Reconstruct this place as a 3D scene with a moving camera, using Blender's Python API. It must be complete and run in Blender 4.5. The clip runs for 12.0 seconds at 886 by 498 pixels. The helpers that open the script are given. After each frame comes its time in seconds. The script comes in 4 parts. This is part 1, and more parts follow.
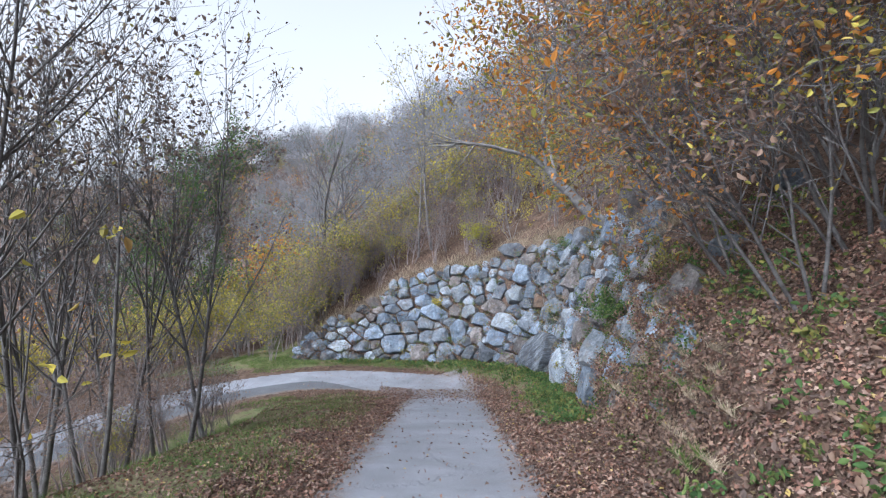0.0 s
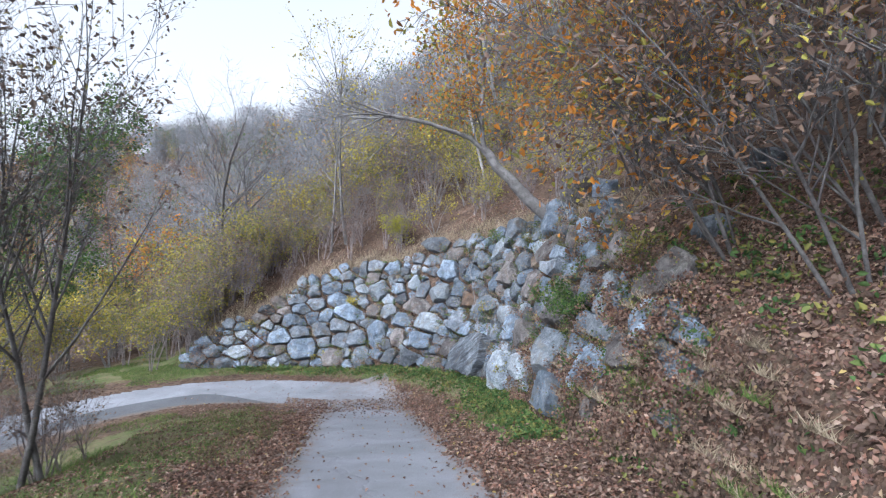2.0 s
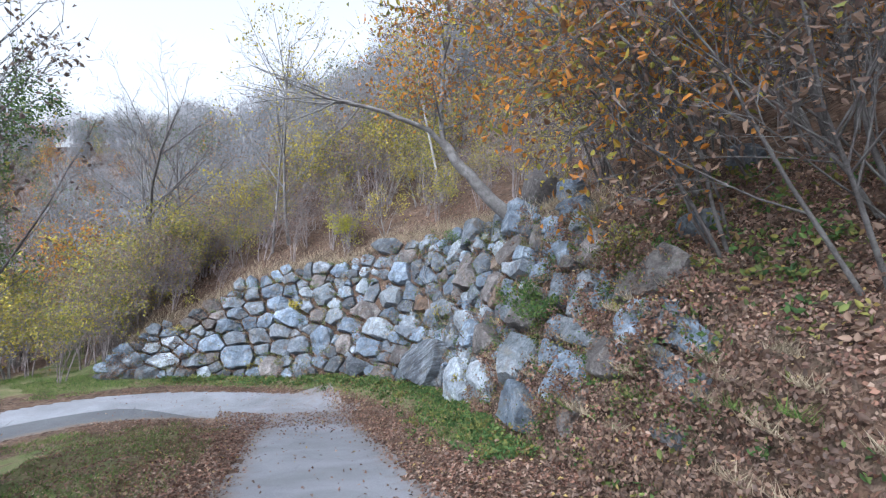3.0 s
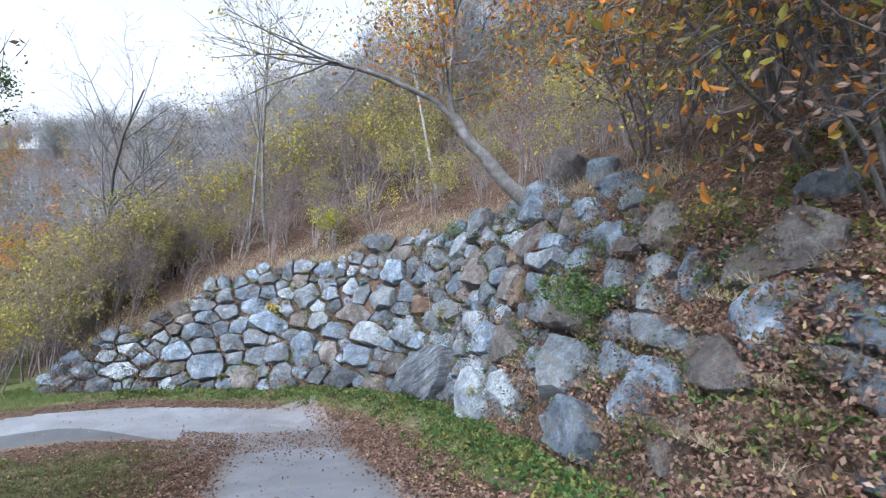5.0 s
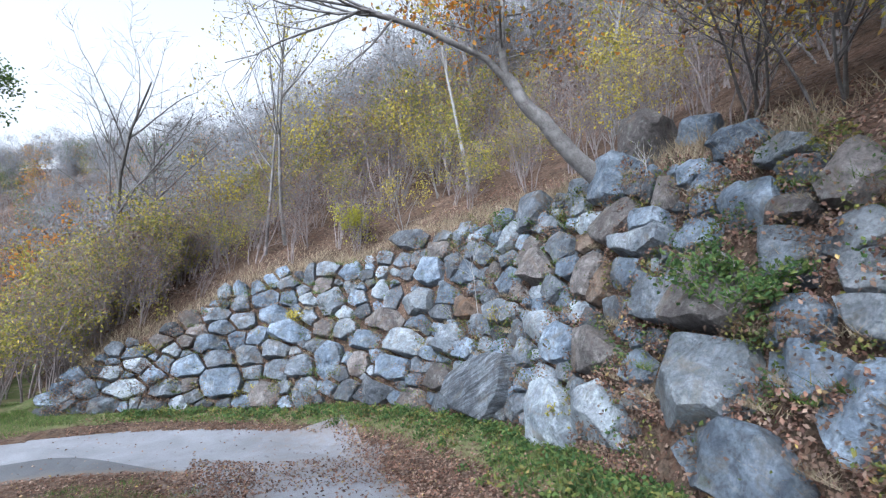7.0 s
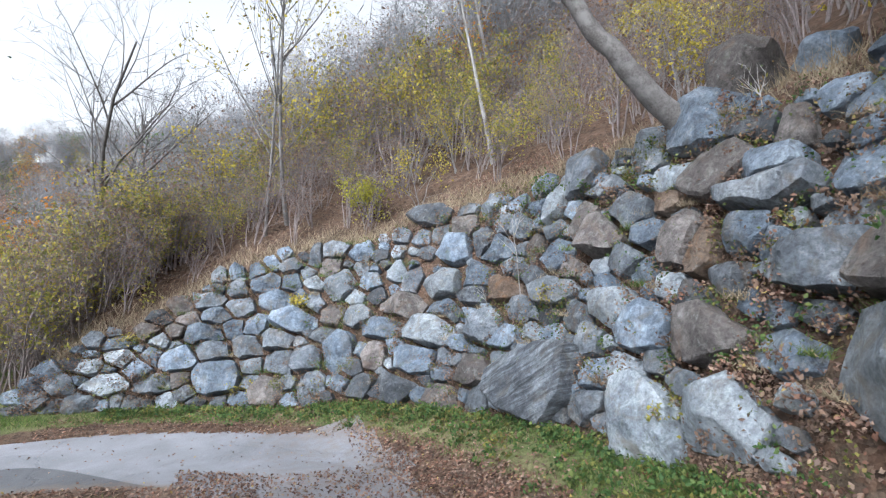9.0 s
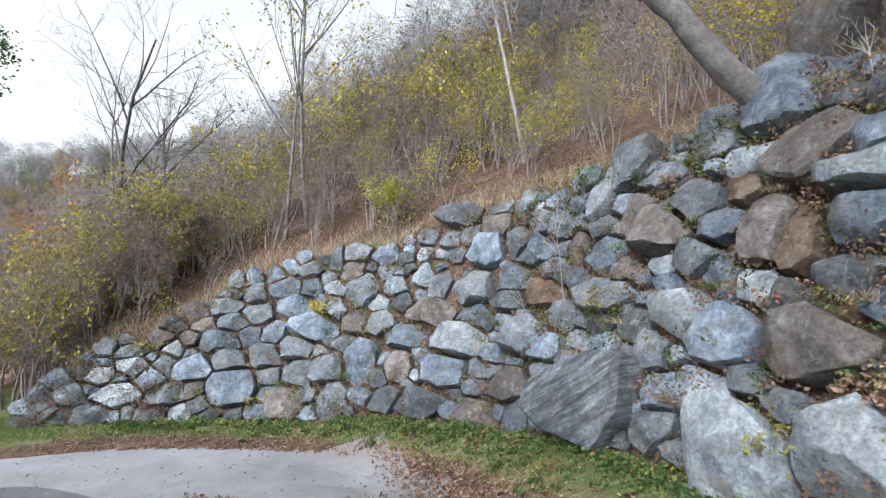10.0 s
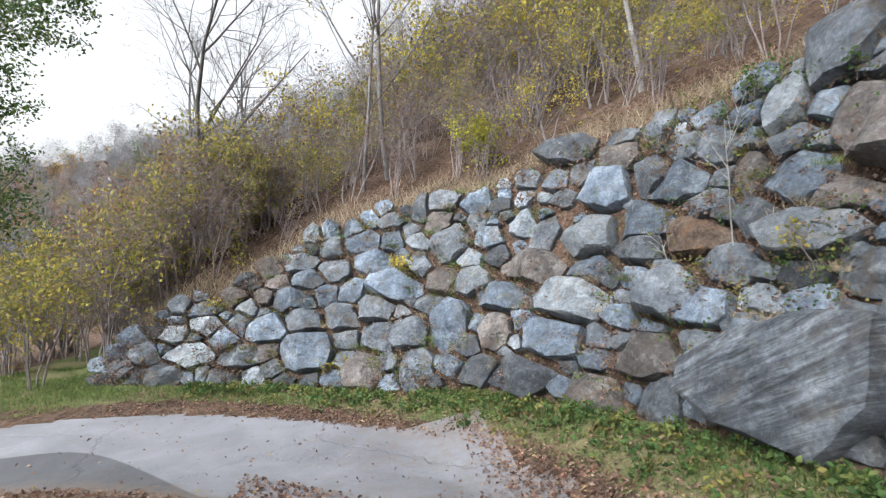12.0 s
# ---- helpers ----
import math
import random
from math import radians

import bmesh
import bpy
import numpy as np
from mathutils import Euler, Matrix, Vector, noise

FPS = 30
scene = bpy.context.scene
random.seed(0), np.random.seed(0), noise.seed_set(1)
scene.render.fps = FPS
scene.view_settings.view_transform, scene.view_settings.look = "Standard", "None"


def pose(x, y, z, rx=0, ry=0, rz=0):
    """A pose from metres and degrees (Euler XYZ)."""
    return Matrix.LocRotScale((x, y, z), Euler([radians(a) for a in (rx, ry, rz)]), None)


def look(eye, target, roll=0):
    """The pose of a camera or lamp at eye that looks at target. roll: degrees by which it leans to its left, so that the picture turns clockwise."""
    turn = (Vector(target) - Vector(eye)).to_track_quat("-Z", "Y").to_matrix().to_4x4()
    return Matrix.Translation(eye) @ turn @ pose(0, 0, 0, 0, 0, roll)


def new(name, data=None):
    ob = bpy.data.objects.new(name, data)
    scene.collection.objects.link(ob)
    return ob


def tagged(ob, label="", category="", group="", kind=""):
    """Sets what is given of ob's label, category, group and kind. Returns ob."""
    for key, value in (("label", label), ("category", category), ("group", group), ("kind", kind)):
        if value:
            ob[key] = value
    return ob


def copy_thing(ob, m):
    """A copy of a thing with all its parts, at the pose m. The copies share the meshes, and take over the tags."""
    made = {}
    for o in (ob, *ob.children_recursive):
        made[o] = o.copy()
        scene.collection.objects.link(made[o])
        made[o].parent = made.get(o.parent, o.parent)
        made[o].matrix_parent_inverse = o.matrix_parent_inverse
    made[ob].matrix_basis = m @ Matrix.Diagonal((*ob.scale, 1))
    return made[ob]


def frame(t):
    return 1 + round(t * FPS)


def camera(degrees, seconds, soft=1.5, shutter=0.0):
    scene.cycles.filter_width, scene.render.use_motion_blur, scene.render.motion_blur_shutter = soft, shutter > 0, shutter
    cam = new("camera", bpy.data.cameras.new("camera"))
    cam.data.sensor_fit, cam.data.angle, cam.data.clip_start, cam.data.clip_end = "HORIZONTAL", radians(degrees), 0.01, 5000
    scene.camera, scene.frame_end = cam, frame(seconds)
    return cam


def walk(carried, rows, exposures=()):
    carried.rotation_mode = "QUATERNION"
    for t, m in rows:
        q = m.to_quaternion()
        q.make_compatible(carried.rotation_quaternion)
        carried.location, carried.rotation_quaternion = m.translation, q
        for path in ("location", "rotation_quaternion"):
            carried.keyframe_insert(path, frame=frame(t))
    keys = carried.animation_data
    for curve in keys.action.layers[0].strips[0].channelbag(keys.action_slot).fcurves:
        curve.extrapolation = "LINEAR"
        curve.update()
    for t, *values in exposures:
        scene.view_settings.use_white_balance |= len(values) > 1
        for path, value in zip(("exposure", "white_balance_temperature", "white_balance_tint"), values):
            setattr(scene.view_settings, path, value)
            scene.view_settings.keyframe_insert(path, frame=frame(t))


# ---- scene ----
cam = camera(81.8, 12.0, 1.2, 0.2)
METRES, EYE, TILT, LEAN, TURN = 12.0, 1.55, 0.0, 0.0, 0.0
ROWS = [
    (0.0, 0.0, 0.0, 0.0, 0.0, 0.0, 0.0),
    (0.5, -0.0121, 0.0389, -0.0069, -0.94, 0.45, 0.01),
    (1.0, -0.0219, 0.0798, -0.0178, -3.13, 0.47, -0.33),
    (1.5, -0.0314, 0.1184, -0.0252, -6.12, 0.08, -0.76),
    (2.0, -0.0355, 0.1582, -0.0315, -10.37, 0.49, -0.98),
    (2.5, -0.0391, 0.1981, -0.0381, -13.88, 0.94, -1.45),
    (4.5, -0.0424, 0.3631, -0.0739, -20.26, 2.72, -2.56),
    (5.0, -0.0474, 0.4014, -0.0791, -19.11, 2.66, -2.32),
    (5.5, -0.052, 0.4392, -0.0843, -18.69, 2.57, -1.68),
    (6.0, -0.0549, 0.4796, -0.0908, -17.44, 2.39, -0.27),
    (6.5, -0.0568, 0.5224, -0.0978, -17.97, 2.84, -1.2),
    (7.0, -0.0522, 0.5683, -0.107, -17.36, 3.76, -1.08),
    (9.0, -0.0607, 0.7301, -0.1377, -17.57, 3.21, -0.99),
    (9.5, -0.0509, 0.7724, -0.1426, -17.05, 4.06, -1.13),
    (10.0, -0.0497, 0.8101, -0.1471, -14.99, 4.21, -1.09),
    (10.5, -0.0453, 0.8519, -0.1564, -11.78, 3.53, -0.33),
    (11.0, -0.0477, 0.8899, -0.1644, -9.51, 2.47, -0.31),
    (11.5, -0.0445, 0.9309, -0.1721, -8.63, 1.48, -1.01),
    (12.0, -0.0417, 0.9749, -0.1796, -5.98, 0.78, -1.13),
]
walk(cam, [(t, pose(0, 0, EYE, TILT, LEAN, TURN) @ pose(METRES * x, METRES * y, METRES * z, 90 + pitch, roll, yaw)) for t, x, y, z, yaw, pitch, roll in ROWS],
     [(0.0, 1.32, 5680, 11), (2.5, 1.44, 5680, 10), (7.0, 1.52, 5650, 9), (9.0, 1.49, 6000, 9), (12.0, 1.46, 6350, 9)])

# ---- light: an overcast autumn afternoon ----
world = bpy.data.worlds.new("overcast_sky")
scene.world = world
world.use_nodes = True
wn = world.node_tree.nodes
wl = world.node_tree.links
sky = wn.new("ShaderNodeTexSky")
sky.sky_type, sky.sun_disc = "NISHITA", False
sky.sun_elevation, sky.sun_rotation = radians(40), radians(229)
sky.air_density, sky.dust_density, sky.ozone_density = 1.0, 6.0, 1.0
pale = wn.new("ShaderNodeHueSaturation")
pale.inputs["Saturation"].default_value = 0.12
wl.new(sky.outputs[0], pale.inputs["Color"])
wl.new(pale.outputs[0], wn["Background"].inputs[0])
wn["Background"].inputs[1].default_value = 0.15

sun = new("sun", bpy.data.lights.new("sun", "SUN"))
sun.data.energy, sun.data.angle, sun.data.color = 0.5, radians(50), (1.0, 0.98, 0.95)
sun.matrix_world = look((-30, -12, 40), (0, 14, 0))


# ---- materials ----
def material(name, rough=0.85, spec=0.3):
    m = bpy.data.materials.new(name)
    m.use_nodes = True
    b = m.node_tree.nodes["Principled BSDF"]
    b.inputs["Roughness"].default_value = rough
    b.inputs["Specular IOR Level"].default_value = spec
    return m, m.node_tree.nodes, m.node_tree.links, b


def noise_node(nodes, links, scale, detail=6.0, rough=0.6, vector=None, distort=0.0):
    n = nodes.new("ShaderNodeTexNoise")
    n.inputs["Scale"].default_value, n.inputs["Detail"].default_value = scale, detail
    n.inputs["Roughness"].default_value, n.inputs["Distortion"].default_value = rough, distort
    if vector is not None:
        links.new(vector, n.inputs["Vector"])
    return n


def ramp_node(nodes, links, fac, stops, mode="LINEAR"):
    r = nodes.new("ShaderNodeValToRGB")
    r.color_ramp.interpolation = mode
    e = r.color_ramp.elements
    while len(e) < len(stops):
        e.new(0.5)
    for k, (p, c) in enumerate(stops):
        e[k].position = p
        e[k].color = (*c, 1) if len(c) == 3 else c
    links.new(fac, r.inputs[0])
    return r


def mix_node(nodes, links, fac, a, b, kind="MIX"):
    m = nodes.new("ShaderNodeMix")
    m.data_type, m.blend_type = "RGBA", kind
    for sock, val in ((m.inputs[0], fac), (m.inputs[6], a), (m.inputs[7], b)):
        if isinstance(val, (int, float)):
            sock.default_value = val
        elif isinstance(val, tuple):
            sock.default_value = (*val, 1)
        else:
            links.new(val, sock)
    return m.outputs[2]


def bump_node(nodes, links, height, strength, distance, target, after=None):
    b = nodes.new("ShaderNodeBump")
    b.inputs["Strength"].default_value, b.inputs["Distance"].default_value = strength, distance
    links.new(height, b.inputs["Height"])
    if after is not None:
        links.new(after, b.inputs["Normal"])
    if target is not None:
        links.new(b.outputs[0], target.inputs["Normal"])
    return b.outputs[0]


def position(nodes):
    return nodes.new("ShaderNodeNewGeometry").outputs["Position"]


def grey(v):
    return (v, v, v)


def stone_material(name, dark, mid, pale_colour, stain, layered=False, lichen=0.35):
    m, n, l, b = material(name, 0.82, 0.35)
    p = position(n)
    info = n.new("ShaderNodeObjectInfo")
    big = noise_node(n, l, 1.6, 5, 0.6, p, 0.6)
    fine = noise_node(n, l, 22, 8, 0.7, p)
    base = ramp_node(n, l, big.outputs[0], [(0.3, dark), (0.5, mid), (0.68, pale_colour)]).outputs[0]
    value = n.new("ShaderNodeHueSaturation")
    spread = n.new("ShaderNodeMapRange")
    spread.inputs[3].default_value, spread.inputs[4].default_value = 0.65, 1.35
    l.new(info.outputs["Random"], spread.inputs[0])
    l.new(spread.outputs[0], value.inputs["Value"])
    l.new(base, value.inputs["Color"])
    specks = ramp_node(n, l, fine.outputs[0], [(0.3, grey(0.5)), (0.5, grey(0.95)), (0.72, grey(1.3))]).outputs[0]
    col = mix_node(n, l, 0.85, value.outputs[0], specks, "MULTIPLY")
    patch = noise_node(n, l, 6.5, 9, 0.72, p, 0.8)
    col = mix_node(n, l, 0.9, col, ramp_node(n, l, patch.outputs[0], [(0.36, grey(0.6)), (0.5, grey(0.92)), (0.62, grey(1.3))]).outputs[0], "MULTIPLY")
    rust = noise_node(n, l, 2.7, 6, 0.65, p, 1.0)
    col = mix_node(n, l, ramp_node(n, l, rust.outputs[0], [(0.52, grey(0)), (0.7, grey(0.75))]).outputs[0], col, stain)
    spots = noise_node(n, l, 7.5, 7, 0.72, p, 0.4)
    col = mix_node(n, l, ramp_node(n, l, spots.outputs[0], [(0.56, grey(0)), (0.66, grey(lichen))]).outputs[0], col, (0.34, 0.36, 0.365))
    moss = noise_node(n, l, 3.3, 7, 0.7, p, 0.3)
    col = mix_node(n, l, ramp_node(n, l, moss.outputs[0], [(0.6, grey(0)), (0.74, grey(0.55))]).outputs[0], col, (0.09, 0.11, 0.05))
    height = fine.outputs[0]
    if layered:
        # the layers rise obliquely across the face
        across = (-0.11, 0.55, 0.83)
        dot = n.new("ShaderNodeVectorMath")
        dot.operation, dot.inputs[1].default_value = "DOT_PRODUCT", across
        l.new(p, dot.inputs[0])
        far = n.new("ShaderNodeMath")
        far.operation, far.inputs[1].default_value = "MULTIPLY", 11.0
        l.new(dot.outputs["Value"], far.inputs[0])
        push = n.new("ShaderNodeVectorMath")
        push.operation, push.inputs[0].default_value = "SCALE", across
        l.new(far.outputs[0], push.inputs["Scale"])
        tex = n.new("ShaderNodeVectorMath")
        tex.operation = "ADD"
        l.new(p, tex.inputs[0])
        l.new(push.outputs[0], tex.inputs[1])
        bands = noise_node(n, l, 1.3, 8, 0.65, tex.outputs[0], 0.6)
        col = mix_node(n, l, 0.8, col, ramp_node(n, l, bands.outputs[0], [(0.34, grey(0.25)), (0.5, grey(0.85)), (0.62, grey(1.7))]).outputs[0], "MULTIPLY")
        nrm = bump_node(n, l, bands.outputs[0], 1.0, 0.12, None)
    else:
        crack = n.new("ShaderNodeTexVoronoi")
        crack.feature = "DISTANCE_TO_EDGE"
        crack.inputs["Scale"].default_value = 2.6
        warp = noise_node(n, l, 3, 4, 0.6, p)
        l.new(mix_node(n, l, 0.25, p, warp.outputs[1]), crack.inputs["Vector"])
        line = ramp_node(n, l, crack.outputs[0], [(0.0, grey(0)), (0.03, grey(1))]).outputs[0]
        rough_big = noise_node(n, l, 4.5, 8, 0.65, p, 0.5)
        nrm = bump_node(n, l, rough_big.outputs[0], 1.0, 0.16, None)
        nrm = bump_node(n, l, line, 0.25, 0.02, None, nrm)
    bump_node(n, l, height, 0.9, 0.035, b, nrm)
    l.new(col, b.inputs["Base Color"])
    return m


STONE = {
    "b": stone_material("blue_grey_stone", (0.066, 0.088, 0.12), (0.148, 0.188, 0.245), (0.26, 0.31, 0.375), (0.14, 0.125, 0.105)),
    "l": stone_material("pale_stone", (0.14, 0.165, 0.195), (0.25, 0.285, 0.325), (0.35, 0.385, 0.42), (0.19, 0.175, 0.15)),
    "g": stone_material("grey_stone", (0.062, 0.073, 0.088), (0.13, 0.15, 0.178), (0.23, 0.255, 0.285), (0.12, 0.095, 0.07)),
    "w": stone_material("brown_grey_stone", (0.075, 0.067, 0.066), (0.145, 0.132, 0.13), (0.23, 0.215, 0.21), (0.14, 0.10, 0.075)),
    "o": stone_material("rusty_stone", (0.09, 0.06, 0.045), (0.17, 0.12, 0.09), (0.25, 0.20, 0.165), (0.21, 0.11, 0.05)),
    "d": stone_material("dark_stone", (0.035, 0.04, 0.05), (0.07, 0.08, 0.095), (0.14, 0.155, 0.18), (0.08, 0.065, 0.05)),
    "s": stone_material("layered_slate", (0.062, 0.072, 0.088), (0.11, 0.125, 0.148), (0.185, 0.205, 0.23), (0.10, 0.095, 0.085), True, 0.2),
}


def ground_material():
    m, n, l, b = material("leaf_strewn_ground", 0.95, 0.15)
    p = position(n)
    def zone(name):
        a = n.new("ShaderNodeAttribute")
        a.attribute_name = name
        return a.outputs["Fac"]
    cell = n.new("ShaderNodeTexVoronoi")
    cell.inputs["Scale"].default_value = 15
    warp = noise_node(n, l, 9, 3, 0.6, p)
    l.new(mix_node(n, l, 0.12, p, warp.outputs[1]), cell.inputs["Vector"])
    leaf = ramp_node(n, l, cell.outputs["Color"], [(0.0, (0.03, 0.021, 0.016)), (0.25, (0.08, 0.05, 0.036)), (0.45, (0.135, 0.085, 0.06)), (0.62, (0.10, 0.073, 0.058)), (0.8, (0.18, 0.125, 0.093)), (1.0, (0.06, 0.046, 0.038))]).outputs[0]
    patch = noise_node(n, l, 0.9, 6, 0.65, p)
    leaf = mix_node(n, l, 0.9, leaf, ramp_node(n, l, patch.outputs[0], [(0.3, grey(0.45)), (0.65, grey(1.05))]).outputs[0], "MULTIPLY")
    fine = noise_node(n, l, 60, 6, 0.7, p)
    turf = ramp_node(n, l, fine.outputs[0], [(0.3, (0.03, 0.045, 0.016)), (0.5, (0.075, 0.105, 0.035)), (0.68, (0.15, 0.16, 0.07))]).outputs[0]
    turf = mix_node(n, l, ramp_node(n, l, patch.outputs[0], [(0.42, grey(0)), (0.6, grey(0.7))]).outputs[0], turf, (0.19, 0.155, 0.095))
    mottle = noise_node(n, l, 3.5, 7, 0.7, p)
    add = n.new("ShaderNodeMath")
    add.operation = "ADD"
    l.new(zone("turf"), add.inputs[0])
    l.new(mottle.outputs[0], add.inputs[1])
    col = mix_node(n, l, ramp_node(n, l, add.outputs[0], [(0.0, grey(0)), (0.84, grey(0)), (1.0, grey(1))]).outputs[0], leaf, turf)
    soil = ramp_node(n, l, fine.outputs[0], [(0.3, (0.035, 0.027, 0.02)), (0.7, (0.11, 0.085, 0.06))]).outputs[0]
    add2 = n.new("ShaderNodeMath")
    add2.operation = "ADD"
    l.new(zone("soil"), add2.inputs[0])
    l.new(mottle.outputs[0], add2.inputs[1])
    col = mix_node(n, l, ramp_node(n, l, add2.outputs[0], [(0.0, grey(0)), (0.9, grey(0)), (1.0, grey(0.85))]).outputs[0], col, soil)
    l.new(col, b.inputs["Base Color"])
    nrm = bump_node(n, l, cell.outputs["Distance"], 0.8, 0.05, None)
    bump_node(n, l, fine.outputs[0], 0.6, 0.03, b, nrm)
    return m


def road_material(name, dark, pale_colour, newer_dark, newer_pale):
    m, n, l, b = material(name, 0.9, 0.25)
    p = position(n)
    grain = noise_node(n, l, 90, 6, 0.8, p)
    blotch = noise_node(n, l, 0.8, 7, 0.65, p, 0.4)
    col = ramp_node(n, l, grain.outputs[0], [(0.3, dark), (0.7, pale_colour)]).outputs[0]
    newer = ramp_node(n, l, grain.outputs[0], [(0.3, newer_dark), (0.7, newer_pale)]).outputs[0]
    strip = n.new("ShaderNodeAttribute")
    strip.attribute_name = "strip"
    col = mix_node(n, l, ramp_node(n, l, strip.outputs["Fac"], [(0.47, grey(0)), (0.53, grey(1))]).outputs[0], col, newer)
    col = mix_node(n, l, 0.8, col, ramp_node(n, l, blotch.outputs[0], [(0.3, grey(0.72)), (0.62, grey(1.18))]).outputs[0], "MULTIPLY")
    a = n.new("ShaderNodeAttribute")
    a.attribute_name = "litter"
    mottle = noise_node(n, l, 5, 8, 0.75, p)
    add = n.new("ShaderNodeMath")
    add.operation = "ADD"
    l.new(a.outputs["Fac"], add.inputs[0])
    l.new(mottle.outputs[0], add.inputs[1])
    cell = n.new("ShaderNodeTexVoronoi")
    cell.inputs["Scale"].default_value = 17
    l.new(p, cell.inputs["Vector"])
    leaf = ramp_node(n, l, cell.outputs["Color"], [(0.0, (0.03, 0.021, 0.016)), (0.25, (0.08, 0.05, 0.036)), (0.45, (0.135, 0.085, 0.06)), (0.62, (0.10, 0.073, 0.058)), (0.8, (0.18, 0.125, 0.093)), (1.0, (0.06, 0.046, 0.038))]).outputs[0]
    mask = ramp_node(n, l, add.outputs[0], [(0.0, grey(0)), (0.86, grey(0)), (1.0, grey(1))]).outputs[0]
    dust = ramp_node(n, l, add.outputs[0], [(0.0, grey(0)), (0.6, grey(0)), (0.95, grey(0.7))]).outputs[0]
    col = mix_node(n, l, dust, col, (0.15, 0.115, 0.09))
    col = mix_node(n, l, mask, col, leaf)
    l.new(col, b.inputs["Base Color"])
    crack = n.new("ShaderNodeTexVoronoi")
    crack.feature = "DISTANCE_TO_EDGE"
    crack.inputs["Scale"].default_value = 0.45
    warp = noise_node(n, l, 1.2, 6, 0.7, p)
    l.new(mix_node(n, l, 0.45, p, warp.outputs[1]), crack.inputs["Vector"])
    nrm = bump_node(n, l, ramp_node(n, l, crack.outputs[0], [(0.0, grey(0)), (0.012, grey(1))]).outputs[0], 0.7, 0.015, None)
    bump_node(n, l, grain.outputs[0], 0.5, 0.012, b, nrm)
    return m


def leaf_material(name, stops, through_light=0.35):
    m, n, l, b = material(name, 0.7, 0.25)
    geo = n.new("ShaderNodeNewGeometry")
    col = ramp_node(n, l, geo.outputs["Random Per Island"], stops).outputs[0]
    tint = noise_node(n, l, 1.6, 4, 0.65, geo.outputs["Position"])
    col = mix_node(n, l, 0.8, col, ramp_node(n, l, tint.outputs[0], [(0.35, grey(0.65)), (0.62, grey(1.25))]).outputs[0], "MULTIPLY")
    l.new(col, b.inputs["Base Color"])
    t = n.new("ShaderNodeBsdfTranslucent")
    l.new(col, t.inputs["Color"])
    mix = n.new("ShaderNodeMixShader")
    mix.inputs[0].default_value = through_light
    l.new(b.outputs[0], mix.inputs[1])
    l.new(t.outputs[0], mix.inputs[2])
    l.new(mix.outputs[0], n["Material Output"].inputs[0])
    return m


def bark_material(name, dark, pale_colour, lichen):
    m, n, l, b = material(name, 0.9, 0.2)
    p = position(n)
    big = noise_node(n, l, 4, 7, 0.7, p)
    fine = noise_node(n, l, 35, 6, 0.7, p)
    col = ramp_node(n, l, fine.outputs[0], [(0.3, dark), (0.7, pale_colour)]).outputs[0]
    col = mix_node(n, l, ramp_node(n, l, big.outputs[0], [(0.45, grey(0)), (0.62, grey(0.8))]).outputs[0], col, lichen)
    l.new(col, b.inputs["Base Color"])
    bump_node(n, l, fine.outputs[0], 0.7, 0.02, b)
    return m


GROUND = ground_material()
ROAD = road_material("worn_grey_asphalt", (0.13, 0.137, 0.155), (0.245, 0.252, 0.278), (0.06, 0.065, 0.075), (0.115, 0.12, 0.13))
BARK_DARK = bark_material("dark_bark", (0.05, 0.046, 0.046), (0.115, 0.108, 0.106), (0.16, 0.157, 0.155))
BARK_GREY = bark_material("grey_bark", (0.10, 0.095, 0.096), (0.21, 0.20, 0.20), (0.27, 0.265, 0.265))
BARK_PALE = bark_material("pale_bark", (0.08, 0.075, 0.073), (0.17, 0.162, 0.16), (0.23, 0.225, 0.225))
# grey bark for distant plants, with the air's bluish haze mixed into its colour
BARK_HAZED = bark_material("hazed_grey_bark", (0.11, 0.115, 0.125), (0.22, 0.23, 0.25), (0.27, 0.28, 0.30))
BARK_WHITE = bark_material("white_birch_bark", (0.20, 0.19, 0.185), (0.31, 0.305, 0.30), (0.38, 0.375, 0.37))
BARK_TWIG = bark_material("brown_twigs", (0.11, 0.09, 0.09), (0.21, 0.18, 0.178), (0.25, 0.225, 0.225))
